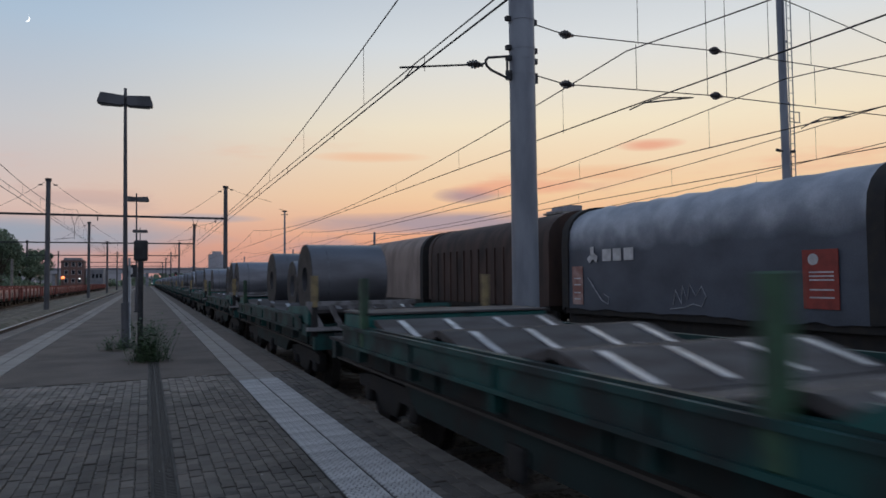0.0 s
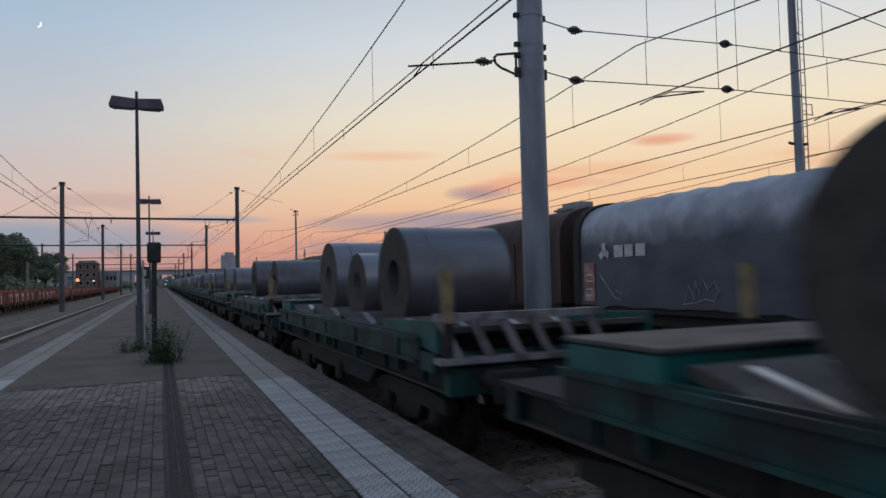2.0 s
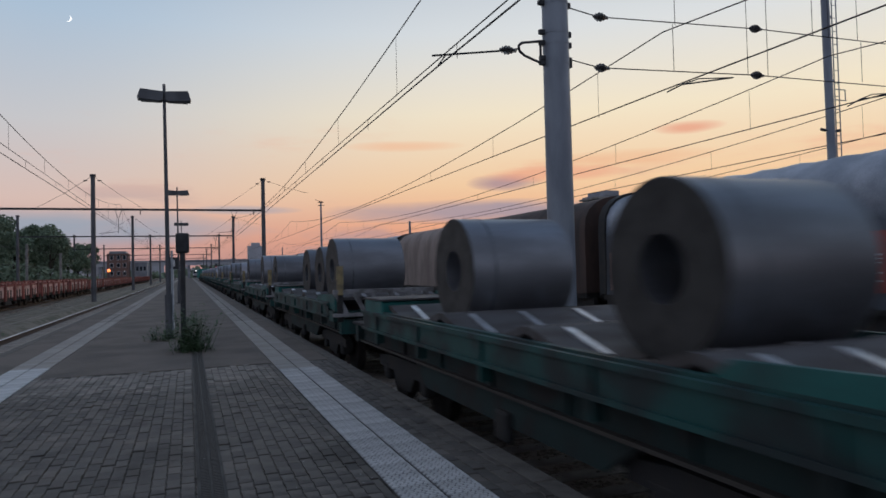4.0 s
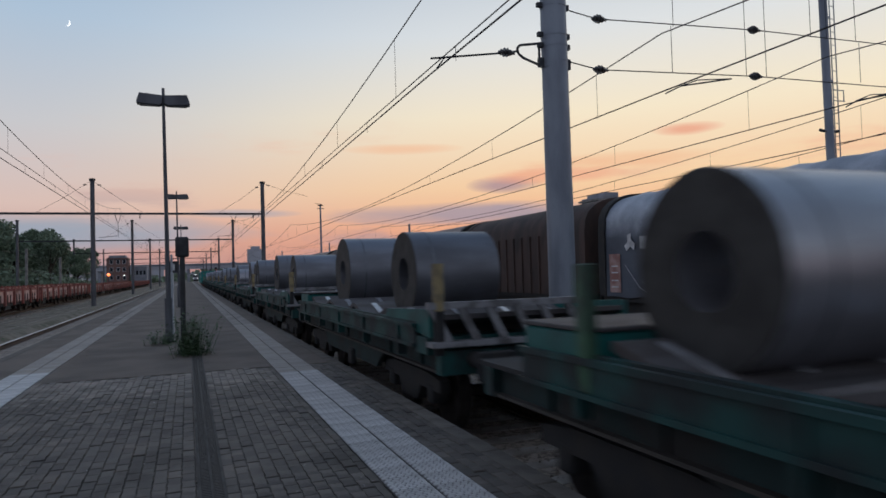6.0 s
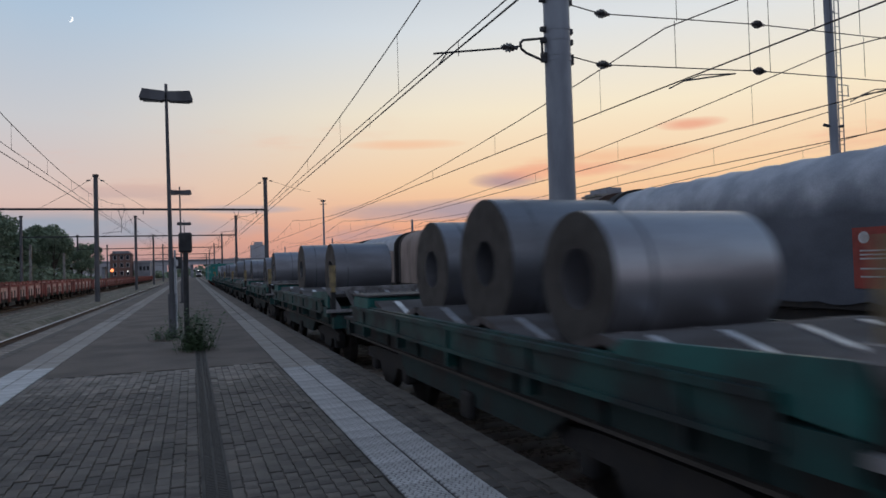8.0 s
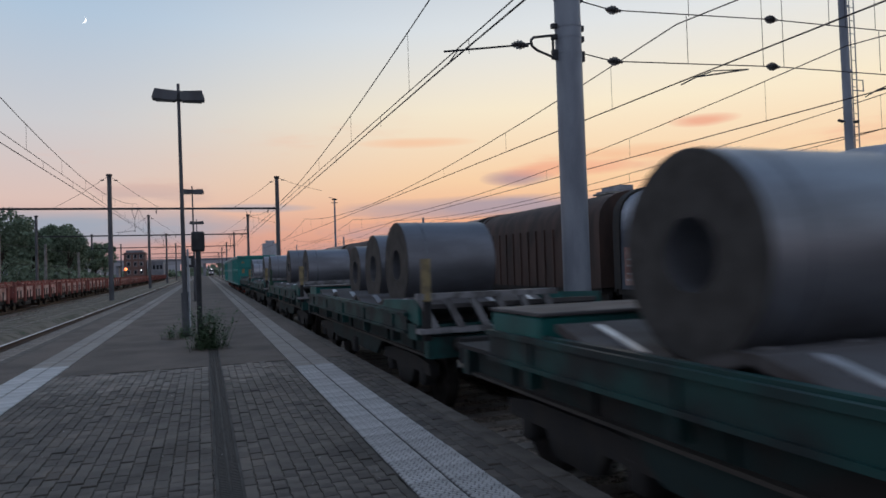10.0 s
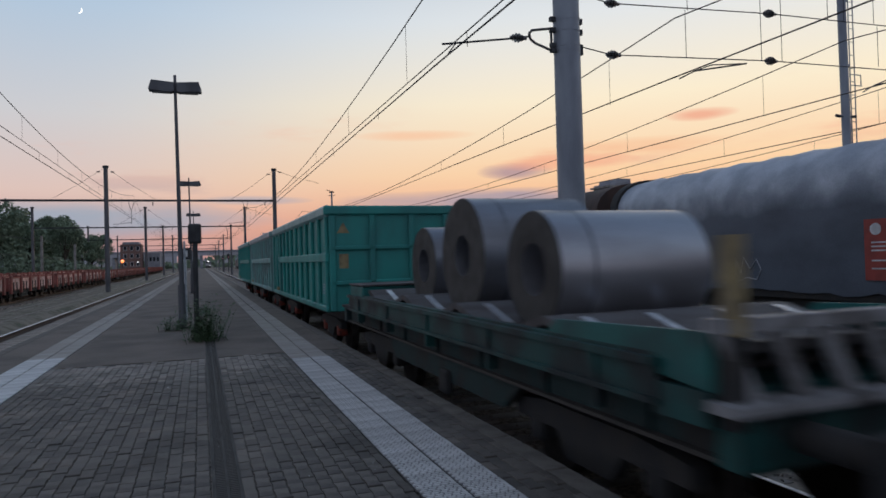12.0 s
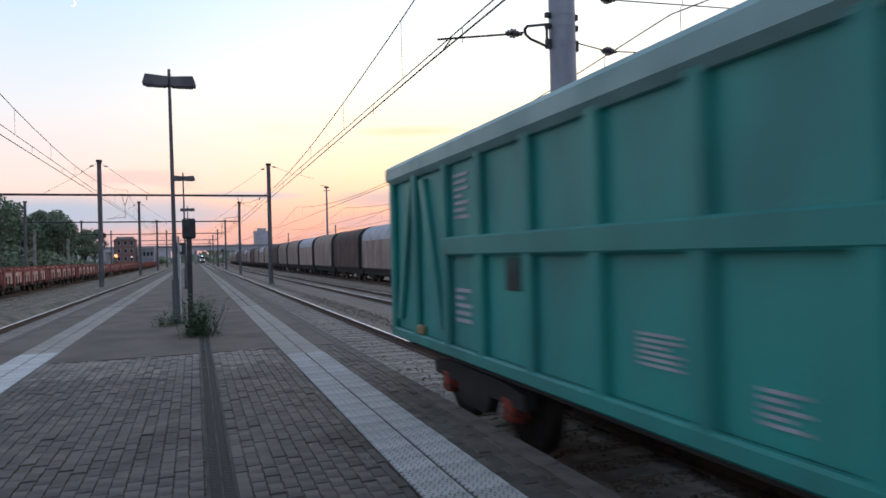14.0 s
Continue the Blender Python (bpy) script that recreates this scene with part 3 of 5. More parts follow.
def coil_wagon():
    """A coil wagon 12.04 m long: five cross troughs on a green frame. Its front faces -y, rail top at z = 0."""
    w = thing("coil_wagon", "dirty green flat goods wagon with steel coil cradles", "goods wagon", "wagons of the passing train")
    for s in (-1, 1):
        bm = bmesh.new()
        x = s * 1.42
        o = [(x, 1.16), (x + s * 0.05, 1.16), (x + s * 0.05, 1.2), (x + s * 0.012, 1.2), (x + s * 0.012, 1.40), (x + s * 0.05, 1.40), (x + s * 0.05, 1.45), (x, 1.45)]
        prism(bm, o if s > 0 else o[::-1], 0.55, BODY - 1.1, "y")
        part("side_sill", bm, M_TEALD, w)
        bm = bmesh.new()
        prism(bm, [(0.2, 0.86), (BODY - 0.2, 0.86), (BODY - 0.2, 1.16), (0.2, 1.16)], s * 1.1, s * 1.2)
        prism(bm, [(3.4, 0.55), (BODY - 3.4, 0.55), (BODY - 2.9, 0.86), (2.9, 0.86)], s * 1.1, s * 1.18)
        beam = part("long_beam", bm, M_BEAM, w, "grimy fish-bellied side beam")
        a, b = sorted((s * 1.2, s * 1.27))
        boxes("flange", [(a, b, 0.2, BODY - 0.2, 0.86, 0.89)], M_FLANGE, beam, "dusty brown lower flange")
        for i in range(7 if s < 0 else 0):
            boxes("stiffener", [(-1.24, -1.2, 0.9 + i * 1.45, 0.94 + i * 1.45, 0.89, 1.16)], M_BEAM, beam)
        for i in range(5):
            boxes("gusset", [(s * 1.4 - 0.06, s * 1.4 + 0.06, 1.2 + i * 1.9, 1.26 + i * 1.9, 1.0, 1.42)], M_TEALD, w)
    # cradle pans, a ridge on either side of each trough
    for c in SLOTS:
        for s in (-1, 1):
            bm = bmesh.new()
            prism(bm, [(c + s * 0.22, 1.36), (c + s * 0.98, 1.57), (c + s * 1.05, 1.57), (c + s * 1.05, 1.51), (c + s * 0.26, 1.28)], -1.32, 1.32)
            pan = part("cradle_pan", bm, M_PAN, w, "worn bare steel cradle slope")
            for x in (-1.0, -0.35, 0.4, 1.1):
                bm = bmesh.new()
                prism(bm, [(c + s * 0.3, 1.38), (c + s * 0.9, 1.544), (c + s * 0.9, 1.565), (c + s * 0.3, 1.402)], x - 0.045, x + 0.045)
                part("wear_strip", bm, M_WORN, pan, "polished wear strip")
        boxes("trough_floor", [(-1.3, 1.3, c - 0.26, c + 0.26, 1.24, 1.35)], M_PAN, w)
    boxes("deck_side", [(-1.4, -1.33, 0.62, BODY - 2.15, 1.3, 1.47), (1.33, 1.4, 0.62, BODY - 2.15, 1.3, 1.47)], M_TEALD, w)
    boxes("rear_box", [(-1.4, 1.4, BODY - 2.1, BODY - 1.1, 1.18, 1.62)], M_TEALM, w, "teal box section", bevel=0.02)
    # the front end: a pierced plate across the wagon
    e = boxes("end_plate", [(-1.44, 0.62, -0.02, 0.1, 1.64, 1.72), (-1.44, 0.62, -0.12, 0.1, 1.2, 1.26)], M_ENDP, w, "pierced end plate with scuffed pale edges")
    for i in range(6):
        x = -1.27 + i * 0.365
        bm = bmesh.new()
        prism(bm, [(x + 0.04, 1.26), (x + 0.14, 1.26), (x - 0.06, 1.64), (x - 0.16, 1.64)], 0.0, 0.06, "y")
        part("web", bm, M_ENDP, e)
    for s in (-1, 1):
        bm = bmesh.new()
        prism(bm, [(0.11, 1.3), (2.0, 1.48), (1.85, 1.58), (0.11, 1.64)], s * 1.345, s * 1.395)
        part("cheek_plate", bm, M_TEALM, w, "teal plate beside the end")
    boxes("end_floor", [(-1.42, 1.42, 0.12, 0.6, 1.1, 1.3)], M_TEALD, w)
    boxes("headstock", [(-1.3, 1.3, 0.0, 0.18, 0.86, 1.15)], M_TEALD, w)
    boxes("headstock", [(-1.3, 1.3, BODY - 0.18, BODY, 0.86, 1.15)], M_TEALD, w)
    boxes("rear_step", [(-1.35, 1.35, BODY - 1.09, BODY, 1.155, 1.2)], M_UNDER, w)
    for x, y in ((-1.3, 0.03), (1.42, BODY - 0.1)):
        k = tubes("corner_stake", [((x, y, 1.62), (x, y, 2.18), 0.07)], M_YELLOW, w, "worn yellow corner stake", seg=12)
        # Dark foot added to paint the shade on the stake's lower part.
        boxes("shaded_stake_foot", [(x - 0.05, x + 0.05, y - 0.04, y + 0.08, 1.1, 1.62)], M_UNDER, k)
    for y in (2.0, BODY - 2.0):
        bogie(w, y)
    buffers(w, 0.0, -1)
    buffers(w, BODY, 1)
    boxes("brake_gear", [(-0.9, -0.5, 4.6, 5.6, 0.45, 0.8), (-1.25, -1.15, 4.9, 5.2, 0.4, 0.7)], M_UNDER, w, bevel=0.03)
    boxes("box_lid", [(-1.41, 1.41, BODY - 2.12, BODY - 1.08, 1.625, 1.66)], M_PAN, w, "bare steel lid", bevel=0.008)
    return w


def coil(radius, width, wrapped):
    """A steel coil with its eye, lying across the wagon; its origin is at its lowest point."""
    bm = bmesh.new()
    seg, eye = 40, 0.27
    prof = [(eye, -width / 2 + 0.01), (radius - 0.012, -width / 2), (radius, -width / 2 + 0.012), (radius, width / 2 - 0.012), (radius - 0.012, width / 2), (eye, width / 2 - 0.01)]
    rings = []
    for i in range(seg):
        a = 2 * math.pi * i / seg
        rings.append([bm.verts.new((x, r * math.sin(a), radius + r * math.cos(a))) for r, x in prof])
    for i in range(seg):
        p, q = rings[i], rings[(i + 1) % seg]
        for j in range(6):
            bm.faces.new((p[j], q[j], q[(j + 1) % 6], p[(j + 1) % 6]))
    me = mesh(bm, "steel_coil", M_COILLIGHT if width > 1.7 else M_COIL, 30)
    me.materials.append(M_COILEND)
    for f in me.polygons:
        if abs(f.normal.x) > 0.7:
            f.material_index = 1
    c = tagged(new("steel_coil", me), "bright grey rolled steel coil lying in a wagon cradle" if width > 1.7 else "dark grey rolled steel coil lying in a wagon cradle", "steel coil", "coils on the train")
    for x in ((-0.28,) if width > 1.4 else (0.05,)):
        bm = bmesh.new()
        bmesh.ops.create_cone(bm, cap_ends=False, segments=seg, radius1=radius + 0.004, radius2=radius + 0.004, depth=0.03, matrix=Matrix.Translation((x * width, 0, radius)) @ Matrix.Rotation(radians(90), 4, "Y"))
        part("strap", bm, M_STRAP, c, "thin steel strap", 30)
    if wrapped:
        bm = bmesh.new()
        tube(bm, (-width / 2 - 0.004, 0, radius), (-width / 2 + 0.03, 0, radius), radius + 0.006, seg=seg, caps=False)
        part("edge_protector", bm, M_STRAP, c, "pale edge protector")
    return c


# what lies on each wagon: trough, radius, width
NARROW, LONG = (0.76, 1.28), (0.74, 1.69)
WIDE, BIG, MID, LOW, SMALL = (0.69, 1.76), (0.76, 1.62), (0.7, 1.45), (0.6, 1.75), (0.62, 1.3)
LOADS = {
    -1: {}, 0: {1: (0.77, 1.69), 2: SMALL, 3: BIG}, 1: {1: LONG, 2: BIG, 3: MID}, 2: {1: MID, 3: BIG}, 3: {1: BIG, 2: LOW, 3: BIG}, 4: {1: MID, 3: BIG},
    5: {1: MID, 3: BIG}, 6: {1: MID, 3: MID}, 7: {1: BIG, 2: MID, 3: MID}, 8: {1: MID, 3: BIG}, 9: {1: BIG, 3: WIDE}, 10: {1: MID, 3: BIG},
    11: {1: MID, 3: BIG}, 12: {1: BIG, 2: MID, 3: BIG}, 13: {1: LOW, 2: BIG, 3: MID}, 14: {1: MID, 3: BIG}, 15: {1: NARROW, 3: MID},
    16: {1: MID, 3: BIG}, 17: {1: BIG, 2: MID, 3: SMALL}, 18: {1: MID, 3: BIG}, 19: {1: LONG, 2: SMALL, 3: BIG}, 20: {1: LOW, 2: BIG, 3: SMALL}}
WRAPPED = {(1, 2), (19, 2)}      # coils with pale edge rings
SHIFTED = {(9, 3): 0.62, (11, 1): 0.42, (0, 1): -0.25, (3, 2): -0.3}      # coils that lie a little off their trough
SIDEWAYS = {(15, 1): -0.16}      # and one that lies nearer to the platform
FRONT0 = 5.75 + SPEED * 0.3        # front of wagon 0 at 0 s


def coil_train():
    first, kinds, wagons = coil_wagon(), {}, {}
    for k, load in LOADS.items():
        y = FRONT0 + 12.04 * k
        m = pose(MAIN, y, RAIL_Z)
        w = first if k == -1 else copy_thing(first, m)
        w.matrix_basis = m
        MOVING.append((w, MAIN, y, RAIL_Z))
        wagons[k] = w
        for slot, size in load.items():
            key = (size, (k, slot) in WRAPPED)
            at = (MAIN + SIDEWAYS.get((k, slot), 0.0), y + SLOTS[slot] + SHIFTED.get((k, slot), 0.0), RAIL_Z + 1.352)
            c = copy_thing(kinds[key], pose(*at)) if key in kinds else kinds.setdefault(key, coil(*size, key[1]))
            c.matrix_basis = pose(*at)
            MOVING.append((c, *at))
    # a few wagons carry raised side stakes
    for k, y in ((-1, 2.3), (-1, 8.75), (0, 8.5), (1, 8.6), (5, 8.7), (9, 8.75), (18, 8.7)):
        boxes("side_stake", [(-1.45, -1.35, y - 0.07, y + 0.07, 1.2, 2.12)], M_STAKEGREEN, wagons[k], "green side stake", bevel=0.012)


G_LEN, G_Z0, G_Z1, G_HALF = 11.3, 0.98, 3.3, 1.46
POSTS = [0.04, 1.05, 2.05, 3.05, 4.05, 5.07, 6.1, 7.12, 8.13, 9.08]


def gondola(paint, old):
    """A high-sided bogie wagon for scrap, ribbed sides, thick top rim. Front at y = 0."""
    w = thing("open_wagon", "weathered pale green high-sided open goods wagon with rust and sprayed paint" if old else "teal green high-sided open goods wagon with ribbed sides", "goods wagon", "wagons of the passing train")
    boxes("floor_pan", [(-1.4, 1.4, 0.05, G_LEN - 0.05, 0.98, 1.1)], M_TEALD, w)
    for s in (-1, 1):
        a, b = sorted((s * (G_HALF - 0.1), s * (G_HALF - 0.06)))
        side = boxes("side_wall", [(a, b, 0.0, G_LEN, G_Z0, G_Z1 - 0.1)], paint, w)
        a, b = sorted((s * (G_HALF - 0.14), s * (G_HALF + 0.05)))
        boxes("top_rim", [(a, b, -0.04, G_LEN + 0.04, G_Z1 - 0.24, G_Z1 + 0.02)], M_RIMOLD if old else M_RIM, w, "top rim coloured pale as lit by the sky", bevel=0.06)
        a, b = sorted((s * (G_HALF - 0.06), s * (G_HALF + 0.02)))
        boxes("middle_rail", [(a - 0.008, b + 0.008, 0.0, 10.16 if old else 9.12, 2.07, 2.27)], paint, side, bevel=0.02)
        boxes("bottom_rail", [(a, b, 0.0, G_LEN, G_Z0 - 0.012, G_Z0 + 0.12)], paint, side, bevel=0.02)
        for y in POSTS:
            boxes("post", [(a, b, y, y + 0.14, G_Z0, G_Z1 - 0.2)], paint, side, bevel=0.02)
        # the door end with braces
        for y in (G_LEN - 0.14, 10.15):
            boxes("post", [(a, b, y, y + 0.14, G_Z0, G_Z1 - 0.2)], paint, side, bevel=0.02)
        for y0, y1 in (((11.05, 10.5),) if old else ((9.4, 9.95), (11.0, 10.45))):
            bm = bmesh.new()
            d = 0.05 if old else 0.09
            prism(bm, [(y0 - d, G_Z0 + 0.25), (y0 + d, G_Z0 + 0.25), (y1 + d, G_Z1 - 0.3), (y1 - d, G_Z1 - 0.3)], a + 0.01 if s > 0 else a + 0.02, b - 0.02 if s > 0 else b - 0.01)
            part("brace", bm, paint, side)
        panels = [(5.36, 1.36, 0.41, 0.23, 6), (4.5, 1.2, 0.28, 0.21, 5), (0.25, 1.35, 0.55, 0.26, 4)]
        panels += [(9.35, 1.5, 0.6, 0.4, 5), (9.4, 2.45, 0.5, 0.3, 4), (8.45, 2.4, 0.36, 0.2, 3), (6.42, 1.62, 0.44, 0.26, 4), (6.42, 1.14, 0.36, 0.16, 3)] if old else [(8.55, 1.36, 0.42, 0.4, 5), (8.56, 2.46, 0.4, 0.52, 7)]
        x = s * (G_HALF - 0.057)
        rng = random.Random(31)
        for y0, z0, wd, h, count in panels:
            rows = []
            for k in range(count):
                cut = wd * (1 - 0.45 * rng.random() * (k % 2))
                rows.append((min(x, x + s * 0.007), max(x, x + s * 0.007), y0 + wd - cut, y0 + wd, z0 + h * k / count, z0 + h * k / count + h * 0.5 / count))
            boxes("lettering_panel", rows, M_CHALK, side, "rows of worn white lettering")
        if not old:
            boxes("data_plate", [(min(x, x + s * 0.012), max(x, x + s * 0.012), 7.42, 7.7, 1.75, 2.04)], M_TEALD, side, "dark square plate", bevel=0.003)
        boxes("latch", [(a, b + 0.02 if s > 0 else b, 10.0, 10.2, 1.1, 1.22)], M_YELLOW, side, "yellow latch", bevel=0.02)
    for y in (0.0, G_LEN - 0.06):
        out = -1 if y == 0 else 1
        e = boxes("end_wall", [(-G_HALF + 0.06, G_HALF - 0.06, y, y + 0.06, G_Z0, G_Z1 - 0.06)], paint, w)
        f0, f1 = sorted((y + (0 if out < 0 else 0.06), y + (0 if out < 0 else 0.06) + out * 0.07))
        boxes("top_rim", [(-G_HALF - 0.05, G_HALF + 0.05, f0 - 0.01, f1 + 0.01, G_Z1 - 0.2, G_Z1 + 0.003)], paint, e, bevel=0.03)
        for z in (1.55, 2.32):
            boxes("end_rail", [(-G_HALF + 0.1, G_HALF - 0.1, f0, f1, z, z + 0.1)], paint, e, bevel=0.02)
        for x in (-G_HALF + 0.06, -0.5, 0.42, G_HALF - 0.2):
            boxes("end_post", [(x, x + 0.14, f0, f1 - 0.012, G_Z0, G_Z1 - 0.2)], paint, e, bevel=0.02)
        bm = bmesh.new()
        g = f0 - 0.004 if out < 0 else f1 + 0.001
        prism(bm, [(-1.22, 2.7), (-0.94, 2.7), (-1.08, 2.94)], g + 0.07, g + 0.073, "y") if out < 0 else prism(bm, [(-1.22, 2.7), (-0.94, 2.7), (-1.08, 2.94)], g - 0.073, g - 0.07, "y")
        part("warning_triangle", bm, M_YELLOW, e, "yellow warning triangle")
        boxes("warning_label", [(-1.18, -0.97, y - 0.004 if out < 0 else y + 0.06, y if out < 0 else y + 0.064, 1.92, 2.24)], M_YELLOW, e, "orange warning label", bevel=0.001)
    if old:
        x = -G_HALF + 0.054
        strokes = [[(2.75, 1.82), (2.3, 1.93), (2.1, 1.76), (2.6, 1.5), (2.62, 1.28), (2.1, 1.2)], [(3.7, 1.92), (3.3, 1.8), (3.16, 1.5), (3.3, 1.24), (3.75, 1.16)], [(1.75, 1.95), (1.4, 1.85), (1.3, 1.5), (1.75, 1.45), (1.7, 1.2), (1.25, 1.18)]]
        for stroke in strokes:
            bm = bmesh.new()
            for step, ((ya, za), (yb, zb)) in enumerate(zip(stroke, stroke[1:])):
                d = Vector((yb - ya, zb - za)).normalized()
                n, u = Vector((-d.y, d.x)) * 0.13, d * 0.09
                prism(bm, [(ya - u.x + n.x, za - u.y + n.y), (yb + u.x + n.x, zb + u.y + n.y), (yb + u.x - n.x, zb + u.y - n.y), (ya - u.x - n.x, za - u.y - n.y)], x - 0.004 - step * 0.0006, x)
            part("sprayed_stroke", bm, M_WHITE, w, "thick white sprayed stroke")
        for a in (1.2, 2.2, 3.2):
            boxes("sprayed_line", [(x - 0.004, x, a, a + 0.8, 1.1, 1.16)], M_BLUE, w, "blue sprayed line")
        boxes("notice_plate", [(x - 0.012, x, 8.3, 8.52, 1.72, 2.0)], M_WHITE, w, "small white notice plate", bevel=0.003)
        for y, z0, z1, paintwork in ((2.2, 2.28, 3.05, M_RUSTP), (3.2, 2.28, 3.05, M_RUSTP), (4.2, 2.28, 3.05, M_RUSTP), (5.2, 1.5, 2.06, M_RUSTP), (5.2, 2.28, 3.05, M_RUSTP), (6.2, 1.06, 2.06, M_TEALNEW),
                                     (7.2, 1.06, 2.06, M_RUSTP), (4.2, 1.45, 2.06, M_RUSTP), (8.2, 2.28, 3.05, M_TEALNEW), (6.2, 2.28, 3.05, M_RUSTP)):
            boxes("panel", [(x - 0.0015, x + 0.001, y, y + 0.84, z0, z1)], paintwork, w, "bare dirty panel" if paintwork is M_RUSTP else "fresh teal panel")
    boxes("sole_bar", [(-1.15, -1.0, -0.1, G_LEN + 0.1, 0.8, 0.97), (1.0, 1.15, -0.1, G_LEN + 0.1, 0.8, 0.97), (-1.2, 1.2, -0.12, 0.06, 0.82, 0.97), (-1.2, 1.2, G_LEN - 0.06, G_LEN + 0.12, 0.82, 0.97)], M_UNDER, w)
    for y in (1.9, G_LEN - 1.9):
        bogie(w, y, M_ORANGE)
    buffers(w, -0.05, -0.8)
    buffers(w, G_LEN + 0.05, 0.8)
    return w


def open_wagons():
    fronts = [4.4 + SPEED * 12.5, 4.4 + SPEED * 12.5 + 12.4, 4.4 + SPEED * 12.5 + 24.7]
    a = gondola(M_TEAL, False)
    b = gondola(M_TEALW, True)
    c = copy_thing(a, pose(MAIN, fronts[2], RAIL_Z))
    for w, y in zip((a, b, c), fronts):
        w.matrix_basis = pose(MAIN, y, RAIL_Z)
        MOVING.append((w, MAIN, y, RAIL_Z))


# ---------------------------------------------------------------- masts, gantries, wires
def wire(name, points, r, parent=None, mat=None):
    """A thin round wire along points."""
    verts, faces, n = [], [], 5
    pts = [Vector(p) for p in points]
    for i, p in enumerate(pts):
        d = (pts[min(i + 1, len(pts) - 1)] - pts[max(i - 1, 0)]).normalized()
        u = d.cross(Vector((0, 0, 1)) if abs(d.z) < 0.9 else Vector((1, 0, 0))).normalized()
        v = d.cross(u)
        verts += [tuple(p + (u * math.cos(k * 6.2832 / n) + v * math.sin(k * 6.2832 / n)) * r) for k in range(n)]
        if i:
            o = (i - 1) * n
            faces += [(o + k, o + (k + 1) % n, o + n + (k + 1) % n, o + n + k) for k in range(n)]
    faces += [tuple(range(n))[::-1], tuple(range(len(verts) - n, len(verts)))]
    me = bpy.data.meshes.new(name)
    me.from_pydata(verts, [], faces)
    me.materials.append(mat or M_WIRE)
    ob = new(name, me)
    ob.parent = parent
    return ob


def insulator(parent, x, y, z, along="x"):
    bm = bmesh.new()
    d = Vector((1, 0, 0)) if along == "x" else Vector((0, 1, 0))
    c = Vector((x, y, z))
    tube(bm, c - d * 0.16, c + d * 0.16, 0.03, seg=10)
    for k, r in ((-0.09, 0.06), (-0.03, 0.085), (0.03, 0.085), (0.09, 0.06)):
        tube(bm, c + d * (k - 0.02), c + d * (k + 0.02), r, r * 0.6, seg=14)
    return part("insulator", bm, M_PORC, parent, "brown ribbed insulator", 40)


POLE_X, POLE_Y = 6.45, 10.9
SPANS = [-40.0, POLE_Y, 62.8, 106.0, 155.0, 207.0, 260.0, 312.0]


def big_mast():
    m = thing("catenary_mast", "thick grey-blue tubular steel mast between the tracks", "catenary mast", "catenary masts")
    tubes("shaft", [((POLE_X, POLE_Y, -0.9), (POLE_X, POLE_Y, 12.5), 0.255, 0.225)], M_GALV, m, seg=32)
    tubes("base_collar", [((POLE_X, POLE_Y, -0.9), (POLE_X, POLE_Y, -0.6), 0.36, 0.33)], M_CONC, m, seg=24)
    for z, label in ((6.45, ""), (5.9, ""), (5.7, ""), (5.42, ""), (5.33, "")):
        c = tubes("clamp", [((POLE_X, POLE_Y, z - 0.03), (POLE_X, POLE_Y, z + 0.03), 0.247)], M_GALV, m, seg=28)
        boxes("lug", [(POLE_X - 0.34, POLE_X - 0.24, POLE_Y - 0.04, POLE_Y + 0.04, z - 0.04, z + 0.04)], M_DARK, c)
        boxes("lug", [(POLE_X + 0.24, POLE_X + 0.32, POLE_Y - 0.04, POLE_Y + 0.04, z - 0.05, z + 0.05)], M_DARK, c)
    bm = bmesh.new()
    for a, b in (((6.2, 5.74), (5.74, 5.66)), ((5.74, 5.66), (5.68, 5.6)), ((5.68, 5.6), (5.7, 5.5)), ((5.7, 5.5), (5.8, 5.43)), ((5.8, 5.43), (6.2, 5.3)), ((6.13, 5.72), (6.13, 5.33))):
        tube(bm, (a[0], POLE_Y, a[1]), (b[0], POLE_Y, b[1]), 0.024, seg=8)
    part("hanger_loop", bm, M_DARK, m, "bent steel hanger", 40)
    insulator(m, 5.46, POLE_Y, 5.5)
    tubes("steady_arm", [((5.66, POLE_Y, 5.54), (5.3, POLE_Y, 5.47), 0.018), ((5.35, POLE_Y, 5.48), (4.0, POLE_Y, 5.27), 0.018), ((4.25, POLE_Y, 5.3), (4.1, POLE_Y, 5.1), 0.012)], M_DARK, m)


